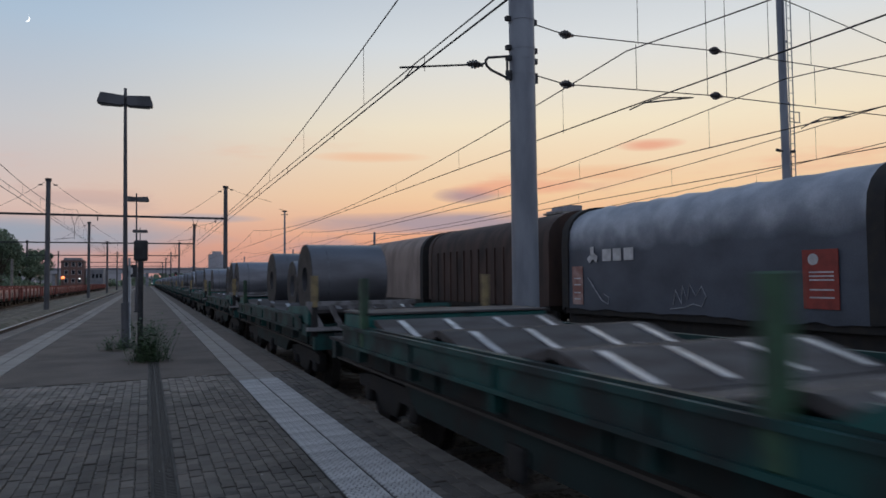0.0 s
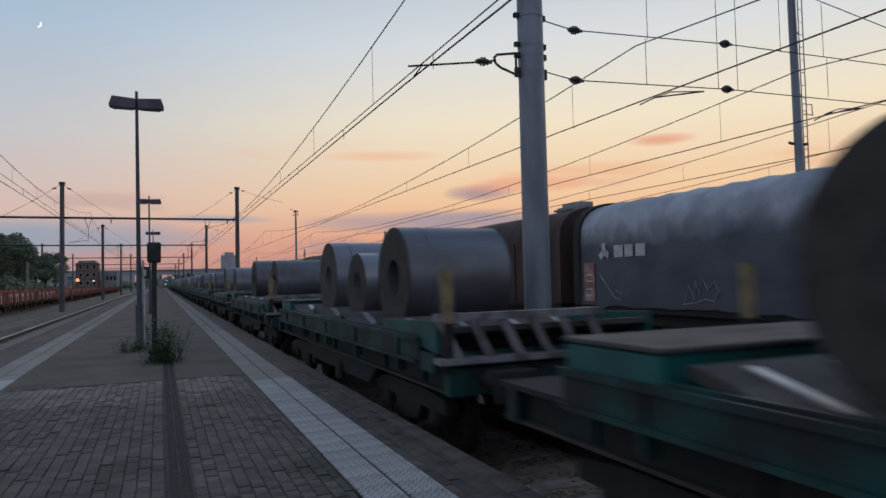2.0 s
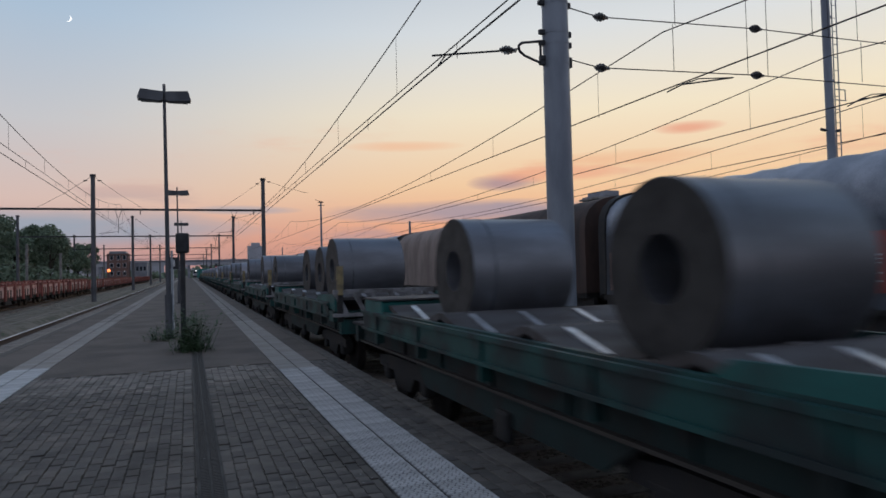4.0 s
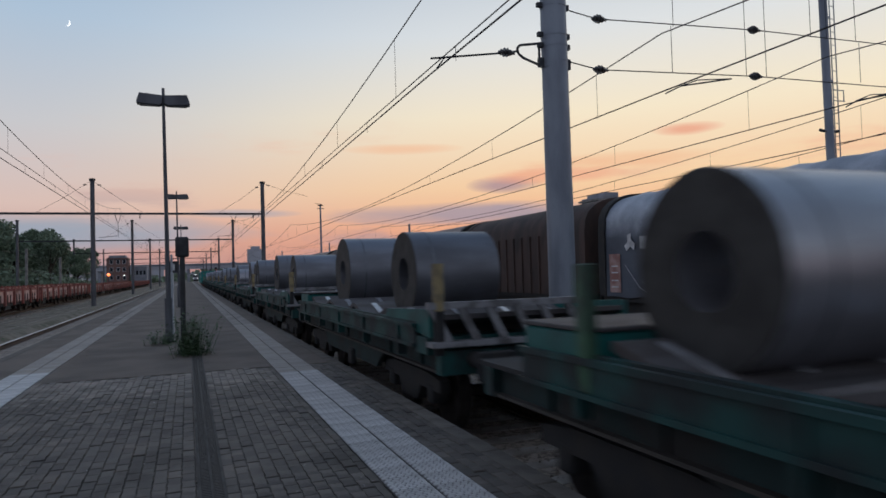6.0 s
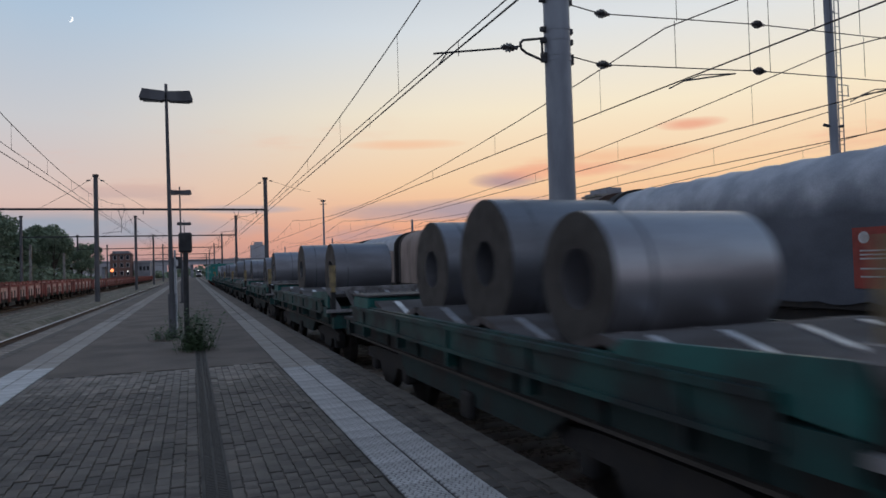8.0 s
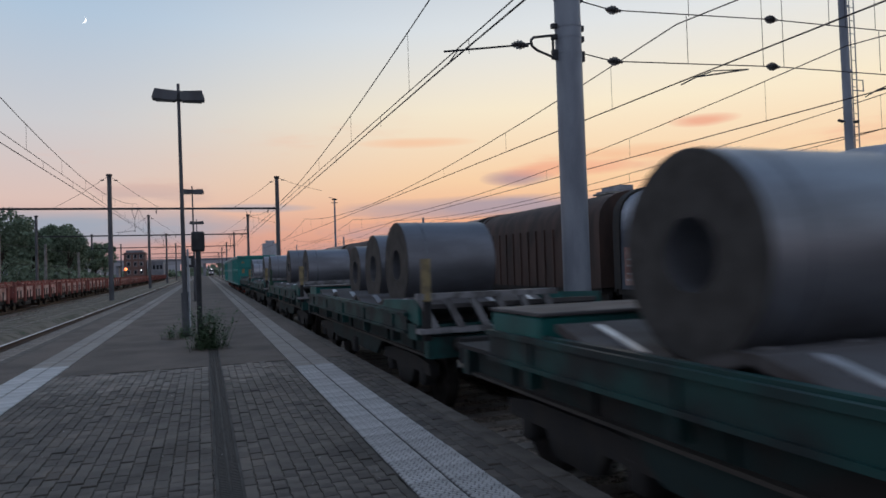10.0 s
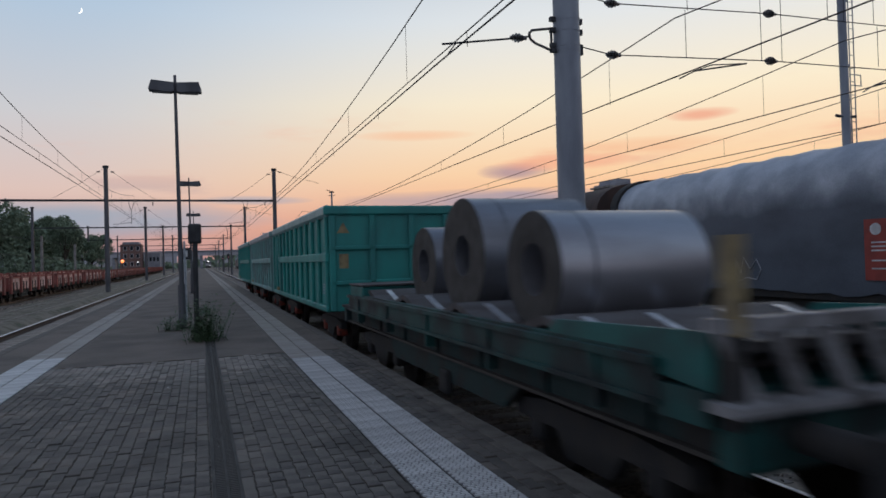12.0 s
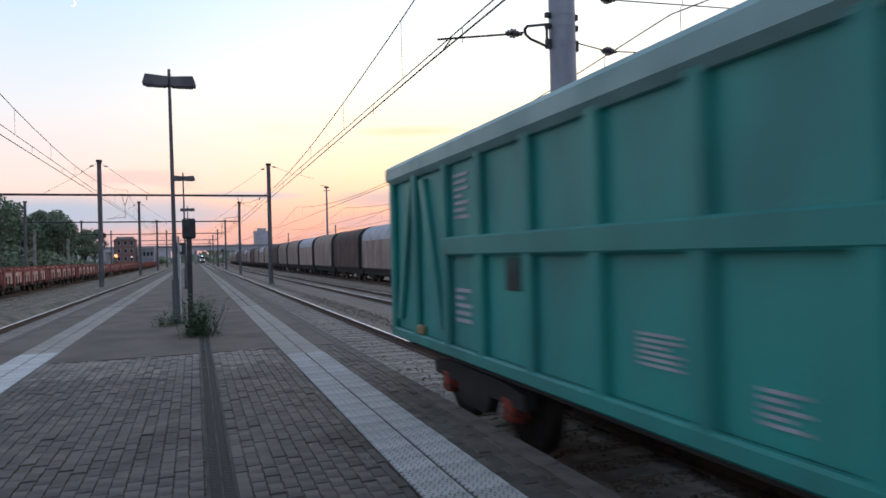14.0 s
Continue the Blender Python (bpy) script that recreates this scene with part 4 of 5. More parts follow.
def cross_span():
    s = thing("cross_span", "headspan wires with insulators strung across the tracks", "overhead wires", kind="structure")
    y = POLE_Y
    end = 28.0
    for z0, z1 in ((6.42, 6.62), (5.44, 5.62)):
        wire("span_wire", [(POLE_X + 0.3, y, z0), (7.2, y, z0 - 0.07), (7.45, y, z0 - 0.1), (11.3, y, (z0 + z1) / 2 - 0.03), (16.9, y, z1 - 0.06), (end, y, z1 + 0.1)], 0.012, s)
        insulator(s, 7.45, y, z0 - 0.1)
        insulator(s, 11.3, y, (z0 + z1) / 2 - 0.03)
        insulator(s, 17.6, y, z1 - 0.05)
    wire("carrying_cable", [(POLE_X, y, 12.2), (9.2, y, 9.7), (13.2, y, 8.0), (17.2, y, 7.4), (22, y, 8.4), (end, y, 11)], 0.012, s)
    for x, z0, z1 in ((9.2, 9.7, 6.36), (9.14, 6.36, 5.42), (11.05, 8.9, 5.5), (11.6, 8.7, 5.5), (13.4, 7.95, 6.5), (14.3, 7.8, 6.55), (14.4, 6.5, 5.6), (17.2, 7.4, 5.6)):
        wire("hanger", [(x, y, z0), (x, y, z1)], 0.007, s)
    for x, z in ((9.4, 5.25), (14.35, 5.27), (18.9, 5.25)):
        tubes("steady_arm", [((x - 0.07, y, z - 0.09), (x + 1.24, y, z + 0.15), 0.016), ((x - 0.07, y, z - 0.09), (x - 0.45, y, z - 0.27), 0.014), ((x + 0.35, y, z + 0.06), (x + 1.24, y, z + 0.15), 0.012), ((x - 0.07, y, z - 0.09), (x + 0.35, y, z + 0.06), 0.012)], M_DARK, s)


def overhead(x, contact, top, sag, double, label):
    """Contact wire, messenger and droppers over one track."""
    o = thing("overhead_line", label, "overhead wires", kind="structure")
    for i in range(len(SPANS) - 1):
        a, b = SPANS[i], SPANS[i + 1]
        z = lambda y: top - sag * (1 - ((2 * (y - a) / (b - a)) - 1) ** 2)
        wire("messenger_wire", [(x, a + (b - a) * k / 16, z(a + (b - a) * k / 16)) for k in range(17)], 0.013, o)
        if double:
            wire("auxiliary_wire", [(x, a, contact + 0.24), (x, b, contact + 0.24)], 0.011, o)
        wire("contact_wire", [(x + 0.15 * (-1) ** i, a, contact), (x - 0.15 * (-1) ** i, b, contact)], 0.014, o)
        n = 9
        for k in range(n):
            y = a + (b - a) * (k + 0.4) / n
            if y > 0 and i < 4:
                wire("dropper", [(x, y, z(y)), (x, y, contact + (0.24 if double else 0))], 0.005, o)
            if double and y > 0 and i < 3:
                wire("clip", [(x, y + 2.4, contact + 0.24), (x, y + 2.4, contact)], 0.006, o)


def gantry(y):
    g = thing("catenary_gantry", "steel portal gantry spanning the tracks", "gantry", "catenary gantries")
    for x in (POLE_X, -7.3, -21.5):
        tubes("post", [((x, y, -0.9), (x, y, 10.0), 0.2, 0.17)], M_MAST, g, seg=14)
        tubes("cap", [((x, y, 9.9), (x, y, 10.08), 0.24)], M_DARK, g, seg=14)
        tubes("foot", [((x, y, -0.9), (x, y, -0.62), 0.34, 0.3)], M_CONC, g, seg=14)
    boxes("beam", [(-21.5, POLE_X, y - 0.08, y + 0.08, 7.08, 7.25)], M_DARK, g)
    for x0, x1, z1 in ((POLE_X, 2.6, 7.2), (-7.3, -3.4, 7.2), (-7.3, -11.5, 7.2), (POLE_X, 10.5, 8.8)):
        wire("stay_wire", [(x0, y, 9.95), ((x0 + x1) / 2, y, (9.95 + z1) / 2 - 0.1), (x1, y, z1)], 0.014, g)
        insulator(g, x0 + (x1 - x0) * 0.13, y, 9.95 + (z1 - 9.95) * 0.13 - 0.03)
    for x in (4.06, -5.25):
        h = tubes("drop_bracket", [((x - 0.4, y, 7.1), (x - 0.15, y, 6.3), 0.02), ((x + 0.1, y, 7.1), (x - 0.15, y, 6.3), 0.02), ((x - 0.15, y, 6.3), (x - 0.15, y, 5.2), 0.02),
                                   ((x - 0.15, y, 5.3), (x - 1.6, y, 5.15), 0.018)], M_DARK, g)
        boxes("weight", [(x + 1.5, x + 1.58, y - 0.04, y + 0.04, 6.75, 7.05)], M_DARK, g)


def yard_mast(x, y, h, cage):
    m = thing("yard_mast", "slim grey steel mast with a ladder" if cage else "slim grey steel mast in the yard" if cage is False else "plain dark post in the yard", "mast", "yard masts")
    tubes("shaft", [((x + (0.04 if cage else 0), y, -0.9), (x - (0.05 if cage else 0), y, h), 0.115 if cage else 0.17, 0.1)], M_GALV, m, seg=16)
    if cage:
        for s in (0.2, 0.36):
            tubes("ladder_rail", [((x + s, y, 2.2), (x + s, y, h), 0.016)], M_GALV, m, seg=6)
        for i in range(int((h - 2.4) / 0.35)):
            tubes("rung", [((x + 0.2, y, 2.4 + i * 0.35), (x + 0.36, y, 2.4 + i * 0.35), 0.01)], M_GALV, m, seg=5)
        boxes("bracket", [(x + 0.08, x + 0.2, y - 0.02, y + 0.02, z, z + 0.05) for z in (3.0, 4.7, 6.3, 8.0)], M_GALV, m)
        tubes("cage_hoop", [((x + 0.2, y - 0.02, 5.8), (x + 0.58, y - 0.02, 5.8), 0.014), ((x + 0.2, y, 6.09), (x + 0.58, y, 6.09), 0.014), ((x + 0.58, y, 5.8), (x + 0.58, y, 6.09), 0.014)], M_GALV, m, seg=6)
        for s in (-1, 1):
            tubes("floodlight", [((x + s * 0.12, y, 4.96), (x + s * 0.2, y, 4.98), 0.015), ((x + s * 0.2, y, 4.97), (x + s * 0.34, y, 4.99), 0.04)], M_DARK, m)
    elif cage is False:
        boxes("lamp_head", [(x - 0.32, x + 0.32, y - 0.15, y + 0.15, h - 0.14, h)], M_DARK, m, bevel=0.04)
        tubes("lamp_bracket", [((x - 0.4, y, h - 0.5), (x + 0.4, y, h - 0.45), 0.04)], M_DARK, m)
        tubes("crossbar", [((x - 0.7, y, h + 0.2), (x + 0.2, y, h), 0.03)], M_DARK, m)


# ---------------------------------------------------------------- platform furniture
def platform_lamp(y):
    x = -0.5
    m = thing("platform_lamp", "tall slim platform lamp with two unlit angular heads", "street lamp", "platform lamps")
    tubes("pole", [((x + 0.05, y, 0), (x + 0.04, y, 1.1), 0.095, 0.095), ((x + 0.04, y, 1.1), (x - 0.005, y, 6.42), 0.058, 0.036)], M_MAST, m, seg=16)
    tubes("base_plate", [((x + 0.05, y, 0.0), (x + 0.05, y, 0.03), 0.17)], M_DARK, m, seg=16)
    for s in (-1, 1):
        bm = bmesh.new()
        o = [(x + s * 0.03, 6.0), (x + s * 0.03, 6.21), (x + s * 0.56, 6.25), (x + s * 0.63, 6.03), (x + s * 0.62, 6.0), (x + s * 0.1, 5.97)]
        prism(bm, o if s > 0 else o[::-1], y - 0.14, y + 0.14, "y")
        h = part("lamp_head", bm, M_MAST, m, "grey angular lamp head")
        boxes("lens", [(min(x + s * 0.14, x + s * 0.55), max(x + s * 0.14, x + s * 0.55), y - 0.11, y + 0.11, 5.965, 5.98)], M_GLASS, h)
    boxes("cable_box", [(x + 0.1, x + 0.15, y - 0.05, y + 0.05, 0.2, 2.2)], M_CHALK, m, "pale cable cover", bevel=0.01)


def back_of_signal():
    x, y = -0.1, 15.4
    m = thing("platform_signal", "dark signal box on a post seen from behind", "signal")
    tubes("post", [((x, y, 0), (x, y, 2.1), 0.055)], M_DARK, m, seg=14)
    b = boxes("housing", [(x - 0.135, x + 0.135, y - 0.09, y + 0.11, 2.04, 2.47)], M_DARK, m, bevel=0.03)
    boxes("back_cover", [(x - 0.11, x + 0.11, y - 0.1, y - 0.088, 2.08, 2.43)], M_DARK, b, bevel=0.004)
    tubes("hood", [((x, y + 0.1, 2.33), (x, y + 0.25, 2.33), 0.06)], M_DARK, m)
    tubes("foot", [((x, y, 0), (x, y, 0.06), 0.12)], M_DARK, m)
    n = thing("track_sign", "small dark sign on a thin pale post", "sign")
    tubes("post", [((-0.42, 21.5, 0), (-0.42, 21.5, 2.1), 0.035)], M_WHITE, n)
    p = boxes("plate", [(-0.5, -0.26, 21.46, 21.49, 1.75, 2.1)], M_DARK, n)
    boxes("mark", [(-0.41, -0.35, 21.453, 21.459, 1.83, 2.02)], M_WHITE, p, "pale bar in place of a figure")


def weeds(x, y, count, spread, height, seed, z=0.0):
    rng = random.Random(seed)
    verts, faces = [], []
    for _ in range(count):
        bx, by = x + rng.gauss(0, spread * 0.45), y + rng.gauss(0, spread * 0.8)
        h, lean = height * rng.uniform(0.3, 1.0), Vector((rng.gauss(0, 0.35), rng.gauss(0, 0.3), 1)).normalized()
        for k in range(7):
            c = Vector((bx, by, z)) + lean * h * (k + 0.6) / 7
            a = rng.random() * 6.283
            d = Vector((math.cos(a), math.sin(a), rng.uniform(-0.2, 0.6))).normalized()
            s = d.cross(Vector((0, 0, 1))).normalized()
            ln, wd = rng.uniform(0.06, 0.13), rng.uniform(0.012, 0.03)
            i = len(verts)
            verts += [tuple(c), tuple(c + d * ln * 0.5 + s * wd), tuple(c + d * ln), tuple(c + d * ln * 0.5 - s * wd)]
            faces.append((i, i + 1, i + 2, i + 3))
        i = len(verts)
        e = Vector((bx, by, z)) + lean * h
        verts += [(bx - 0.004, by, z - 0.02), (bx + 0.004, by, z - 0.02), tuple(e)]
        faces.append((i, i + 1, i + 2))
    me = bpy.data.meshes.new("weeds")
    me.from_pydata(verts, [], faces)
    me.materials.append(M_WEED)
    tagged(new("weeds", me), "green weeds growing from the paving joints", "weeds", kind="stuff")


# ---------------------------------------------------------------- parked wagons
def hood_profile(half, z0, zs, zt):
    pts = [(-half, z0), (-half, zs)]
    for k in range(1, 12):
        a = math.pi * (1 - k / 12)
        pts.append((half * math.cos(a) * (1.0 if abs(math.cos(a)) < 0.97 else 0.995), zs + (zt - zs) * math.sin(a) ** 0.75))
    return pts + [(half, zs), (half, z0)]


def hood_wagon(y0, length, body, roof, ribs, label):
    w = thing("covered_wagon", label, "goods wagon", "parked covered wagons", at=(THIRD, y0, RAIL_Z))
    half, z0, zs, zt = 1.45, 1.1, 3.2, 4.42
    prof = hood_profile(half, z0, zs, zt)
    n = 26 if ribs == "tarp" else 12
    rng = random.Random(int(y0))
    bm = bmesh.new()
    rows = []
    for i in range(n + 1):
        t = i / n
        hoop = 0.0 if i % 3 == 0 else -0.035
        row = []
        for j, (x, z) in enumerate(prof):
            bulge = (hoop + rng.gauss(0, 0.008)) if ribs == "tarp" and z > 1.4 else 0.0
            k = 1 + bulge / 1.45
            row.append(bm.verts.new((x * k, 0.35 + t * (length - 0.7), z + (bulge if z > 2.8 else 0) + (rng.gauss(0, 0.025) if ribs == "tarp" and z == z0 else 0))))
        rows.append(row)
    for i in range(n):
        for j in range(len(prof) - 1):
            bm.faces.new((rows[i][j], rows[i + 1][j], rows[i + 1][j + 1], rows[i][j + 1]))
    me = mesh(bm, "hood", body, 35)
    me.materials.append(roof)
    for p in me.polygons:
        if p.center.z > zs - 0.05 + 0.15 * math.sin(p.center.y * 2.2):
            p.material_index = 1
    h = new("hood", me)
    h.parent = w
    for y in (0.0, length - 0.35):
        bm = bmesh.new()
        prism(bm, [(x * 1.02, z + 0.03) for x, z in prof], y, y + 0.35, "y")
        part("end_cap", bm, M_BROWN if ribs == "many" else M_UNDER, w, "dark end wall", 35)
    if ribs != "tarp":
        for i in range(1, 14 if ribs == "many" else 1):
            y = 0.4 + (length - 0.8) * i / 14
            boxes("rib", [(-1.5, -1.4, y - 0.04, y + 0.04, z0, zs + 0.1)], body, w)
    boxes("floor_frame", [(-1.4, 1.4, 0.1, length - 0.1, 0.95, 1.12)], M_UNDER, w)
    boxes("sole_bar", [(-1.2, -1.05, 0, length, 0.6, 0.95), (1.05, 1.2, 0, length, 0.6, 0.95)], M_UNDER, w)
    for y in (1.9, length - 1.9):
        bogie(w, y)
    buffers(w, 0.0, -0.8)
    buffers(w, length, 0.8)
    return w


def hood_marks(w):
    """Emblem, boards and scrawl on the blue-grey hood's side."""
    x = -1.45
    bm = bmesh.new()
    for a in (90, 210, 330):
        c = Vector((9.05, 0, 2.76)) + Vector((math.cos(radians(a)), 0, math.sin(radians(a)))) * 0.14
        d = radians(a)
        o = [(c.x + 0.15 * math.cos(d + k), c.z + 0.17 * math.sin(d + k)) for k in (0.5, 2.64, 3.9, 5.5)]
        prism(bm, o, x - 0.012, x - 0.008)
    part("emblem", bm, M_WHITE, w, "pale three-armed emblem")
    for y, wd in ((8.55, 0.42), (8.05, 0.38), (7.55, 0.42)):
        boxes("mark", [(x - 0.012, x - 0.008, y - wd, y, 2.58, 2.94)], M_WHITE, w, "pale block in place of a letter", bevel=0.001)
    s = boxes("red_board", [(x - 0.03, x - 0.012, 0.95, 1.75, 1.4, 2.62)], M_REDSIGN, w, "red notice board")
    for z in (1.98, 2.06, 2.14, 1.78, 1.62):
        boxes("notice_line", [(x - 0.034, x - 0.031, 1.05, 1.6, z, z + 0.03)], M_WHITE, s)
    tubes("emblem_disc", [((x - 0.036, 1.5, 2.42), (x - 0.03, 1.5, 2.42), 0.12)], M_WHITE, s, seg=16)
    p = boxes("red_board", [(x - 0.03, x - 0.012, 9.55, 10.1, 1.25, 2.45)], M_PINK, w, "faded red notice board")
    for z in (1.4, 1.6, 1.85, 2.05):
        boxes("notice_line", [(x - 0.034, x - 0.031, 9.65, 10.0, z, z + 0.04)], M_WHITE, p)
    pts = [(5.6, 1.35), (5.5, 1.75), (5.3, 1.4), (5.25, 1.85), (5.1, 1.5), (5.0, 1.9), (4.8, 1.6), (4.6, 1.85), (4.45, 1.6), (4.6, 1.35), (4.9, 1.4), (5.2, 1.3), (5.7, 1.25)]
    wire("scrawl", [(x - 0.012, y, z) for y, z in pts], 0.016, w, M_CHALK)
    wire("tension_strap", [(x - 0.02, 9.3, 2.1), (x - 0.02, 8.6, 1.4), (x - 0.02, 8.3, 1.3), (x - 0.02, 8.25, 1.5), (x - 0.02, 8.5, 1.6)], 0.015, w, M_CHALK)


def parked_hoods():
    y = 8.2
    kinds = [(M_TARP, M_TARP, "tarp", "blue-grey tarpaulin-covered goods wagon with a pale sky-lit roof"), (M_BROWN, M_BROWN, "many", "dark brown ribbed covered goods wagon"),
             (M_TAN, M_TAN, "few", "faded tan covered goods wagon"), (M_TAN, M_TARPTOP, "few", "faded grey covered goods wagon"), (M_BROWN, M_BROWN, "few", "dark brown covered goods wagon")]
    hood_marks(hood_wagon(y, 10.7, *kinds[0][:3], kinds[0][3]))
    hood_wagon(y - 11.5, 10.7, *kinds[4][:3], kinds[4][3])
    for i, k in enumerate((1, 2, 3, 4, 2, 3, 2, 2, 4, 2, 3, 2, 4, 2, 3, 2, 2, 4, 3, 2, 2, 3)):
        hood_wagon(y + 11.5 * (i + 1), 10.7, *kinds[k][:3], kinds[k][3])


def low_wagon():
    w = thing("low_sided_wagon", "faded red low-sided flat goods wagon", "goods wagon", "parked red wagons")
    ln = 13.0
    boxes("deck", [(-1.35, 1.35, 0, ln, 0.75, 0.9)], M_REDW, w)
    boxes("sole_bar", [(-1.3, -1.15, 0.1, ln - 0.1, 0.55, 0.78), (1.15, 1.3, 0.1, ln - 0.1, 0.55, 0.78)], M_UNDER, w)
    for s in (-1, 1):
        for i in range(5):
            a, b = sorted((s * 1.36, s * 1.4))
            boxes("side_flap", [(a, b, 0.12 + i * 2.57, 0.12 + i * 2.57 + 2.42, 0.82, 1.55)], M_PINK, w, "faded pinkish side flap")
        for i in range(6):
            a, b = sorted((s * 1.38, s * 1.52))
            y = min(max(i * 2.57 - 0.08, 0.0), ln - 0.3)
            boxes("post", [(a, b, y, y + 0.3, 0.58, 1.7)], M_REDW, w, bevel=0.02)
        for i in range(10 if s > 0 else 0):
            y = 0.85 + (i // 2) * 2.57 + (i % 2) * 0.8
            boxes("hinge", [(1.4, 1.44, y, y + 0.12, 0.7, 1.3)], M_UNDER, w, "dark flap hinge")
        a, b = sorted((s * 1.33, s * 1.45))
        boxes("top_rail", [(a, b, 0, ln, 1.53, 1.61)], M_REDW, w)
    for y in (0, ln - 0.1):
        boxes("end_board", [(-1.35, 1.35, y, y + 0.1, 0.8, 1.6)], M_REDW, w)
    for y in (1.8, ln - 1.8):
        bogie(w, y)
    buffers(w, 0, -0.7)
    buffers(w, ln, 0.7)
    return w


def parked_low_wagons():
    first = low_wagon()
    first.matrix_basis = pose(LEFT3, 20, RAIL_Z)
    for i in range(1, 15):
        copy_thing(first, pose(LEFT3, 20 + i * 14.4, RAIL_Z))
    for i in range(7):
        copy_thing(first, pose(LEFT3 - 4.6, 27 + i * 14.4, RAIL_Z + 0.1))


# ---------------------------------------------------------------- distance
def tree(seed, h, spread):
    rng = random.Random(seed)
    t = thing("tree", "dark green leafy tree beside the yard", "tree", "trees by the yard")
    rows = [((0, 0, -0.9), (0, 0, h * 0.45), 0.3, 0.2)]
    clumps = []
    for _ in range(11):
        a, e = rng.random() * 6.283, rng.uniform(0.25, 1.0)
        tip = (math.cos(a) * spread * e * 0.8, math.sin(a) * spread * e * 0.8, h * rng.uniform(0.38, 0.95))
        rows.append(((0, 0, h * rng.uniform(0.2, 0.42)), tip, 0.13, 0.04))
        clumps.append((Vector(tip), spread * rng.uniform(0.3, 0.52)))
    tubes("trunk", rows, M_BARK, t, seg=6)
    verts, faces = [], []
    for c, r in clumps:
        for _ in range(330):
            d = Vector((rng.gauss(0, 1), rng.gauss(0, 1), rng.gauss(0, 0.8))).normalized() * r * rng.uniform(0.55, 1.08)
            p = c + d
            u = Vector((rng.gauss(0, 1), rng.gauss(0, 1), rng.gauss(0, 1))).normalized()
            v = u.cross(Vector((rng.gauss(0, 1), rng.gauss(0, 1), rng.gauss(0, 1)))).normalized()
            s = rng.uniform(0.16, 0.42)
            i = len(verts)
            verts += [tuple(p - u * s), tuple(p + v * s * 0.6), tuple(p + u * s), tuple(p - v * s * 0.6)]
            faces.append((i, i + 1, i + 2, i + 3))
    me = bpy.data.meshes.new("crown")
    me.from_pydata(verts, [], faces)
    me.materials.append(M_LEAF)
    o = new("crown", me)
    o.parent = t
    return t


def trees():
    rng = random.Random(11)
    kinds = [tree(1, 13, 4.6), tree(2, 12, 4.2), tree(3, 11, 4.4), tree(4, 14, 5)]
    for i, k in enumerate(kinds):
        k.matrix_basis = pose(-27 - i * 4.5, 148 + i * 3, 0, 0, 0, 40 * i)
        k.scale = (0.88, 0.88, 0.88)
    spots = [(-23, 138, 0.72), (-26, 150, 0.8), (-29, 140, 0.95), (-33, 136, 0.94), (-38, 150, 0.94), (-44, 140, 0.88), (-50, 150, 0.88), (-56, 145, 0.82), (-62, 150, 0.82), (-20.5, 152, 0.52),
             (-34, 160, 1.02), (-28, 162, 0.88), (-24, 165, 0.76), (-68, 148, 0.78), (-47, 162, 0.85), (-22, 178, 0.7), (-75, 152, 0.8)]
    for x, y, s in spots:
        c = copy_thing(rng.choice(kinds), pose(x, y, 0, 0, 0, rng.random() * 360))
        c.scale = (s, s, s)
    verts, faces = [], []
    for _ in range(16000):
        x, y = rng.uniform(-75, -17.5), rng.uniform(128, 150)
        h = -0.8 + (2.2 + 3.0 * min(1.0, max(0.0, (-x - 18) / 8))) * rng.random() ** 1.3
        u, v = Vector((rng.gauss(0, 1), rng.gauss(0, 1), rng.gauss(0, 1))).normalized(), Vector((rng.gauss(0, 1), rng.gauss(0, 1), rng.gauss(0, 1))).normalized()
        s, i, p = rng.uniform(0.2, 0.45), len(verts), Vector((x, y, h))
        verts += [tuple(p - u * s), tuple(p + v * s * 0.7), tuple(p + u * s), tuple(p - v * s * 0.7)]
        faces.append((i, i + 1, i + 2, i + 3))
    me = bpy.data.meshes.new("undergrowth")
    me.from_pydata(verts, [], faces)
    me.materials.append(M_LEAF)
    tagged(new("undergrowth", me), "dark scrub at the foot of the trees", "scrub", kind="stuff")


def far_poles():
    for x, y, h in ((-24.0, 98, 7.2), (-21.6, 112, 6.4), (-19.8, 128, 5.6)):
        p = thing("pale_post", "pale weathered post in front of the trees", "post", "pale posts")
        boxes("shaft", [(x - 0.16, x + 0.16, y - 0.16, y + 0.16, -0.9, h)], M_CONC, p)
    o = thing("fence_wire", "thin wires strung between pale posts", "overhead wires", kind="structure")
    for z in (3.6, 6.0):
        wire("wire", [(-60, 80, z + 0.7), (-24, 98, z), (-21.6, 112, z - 0.3), (-19.8, 128, z - 0.7)], 0.03, o)


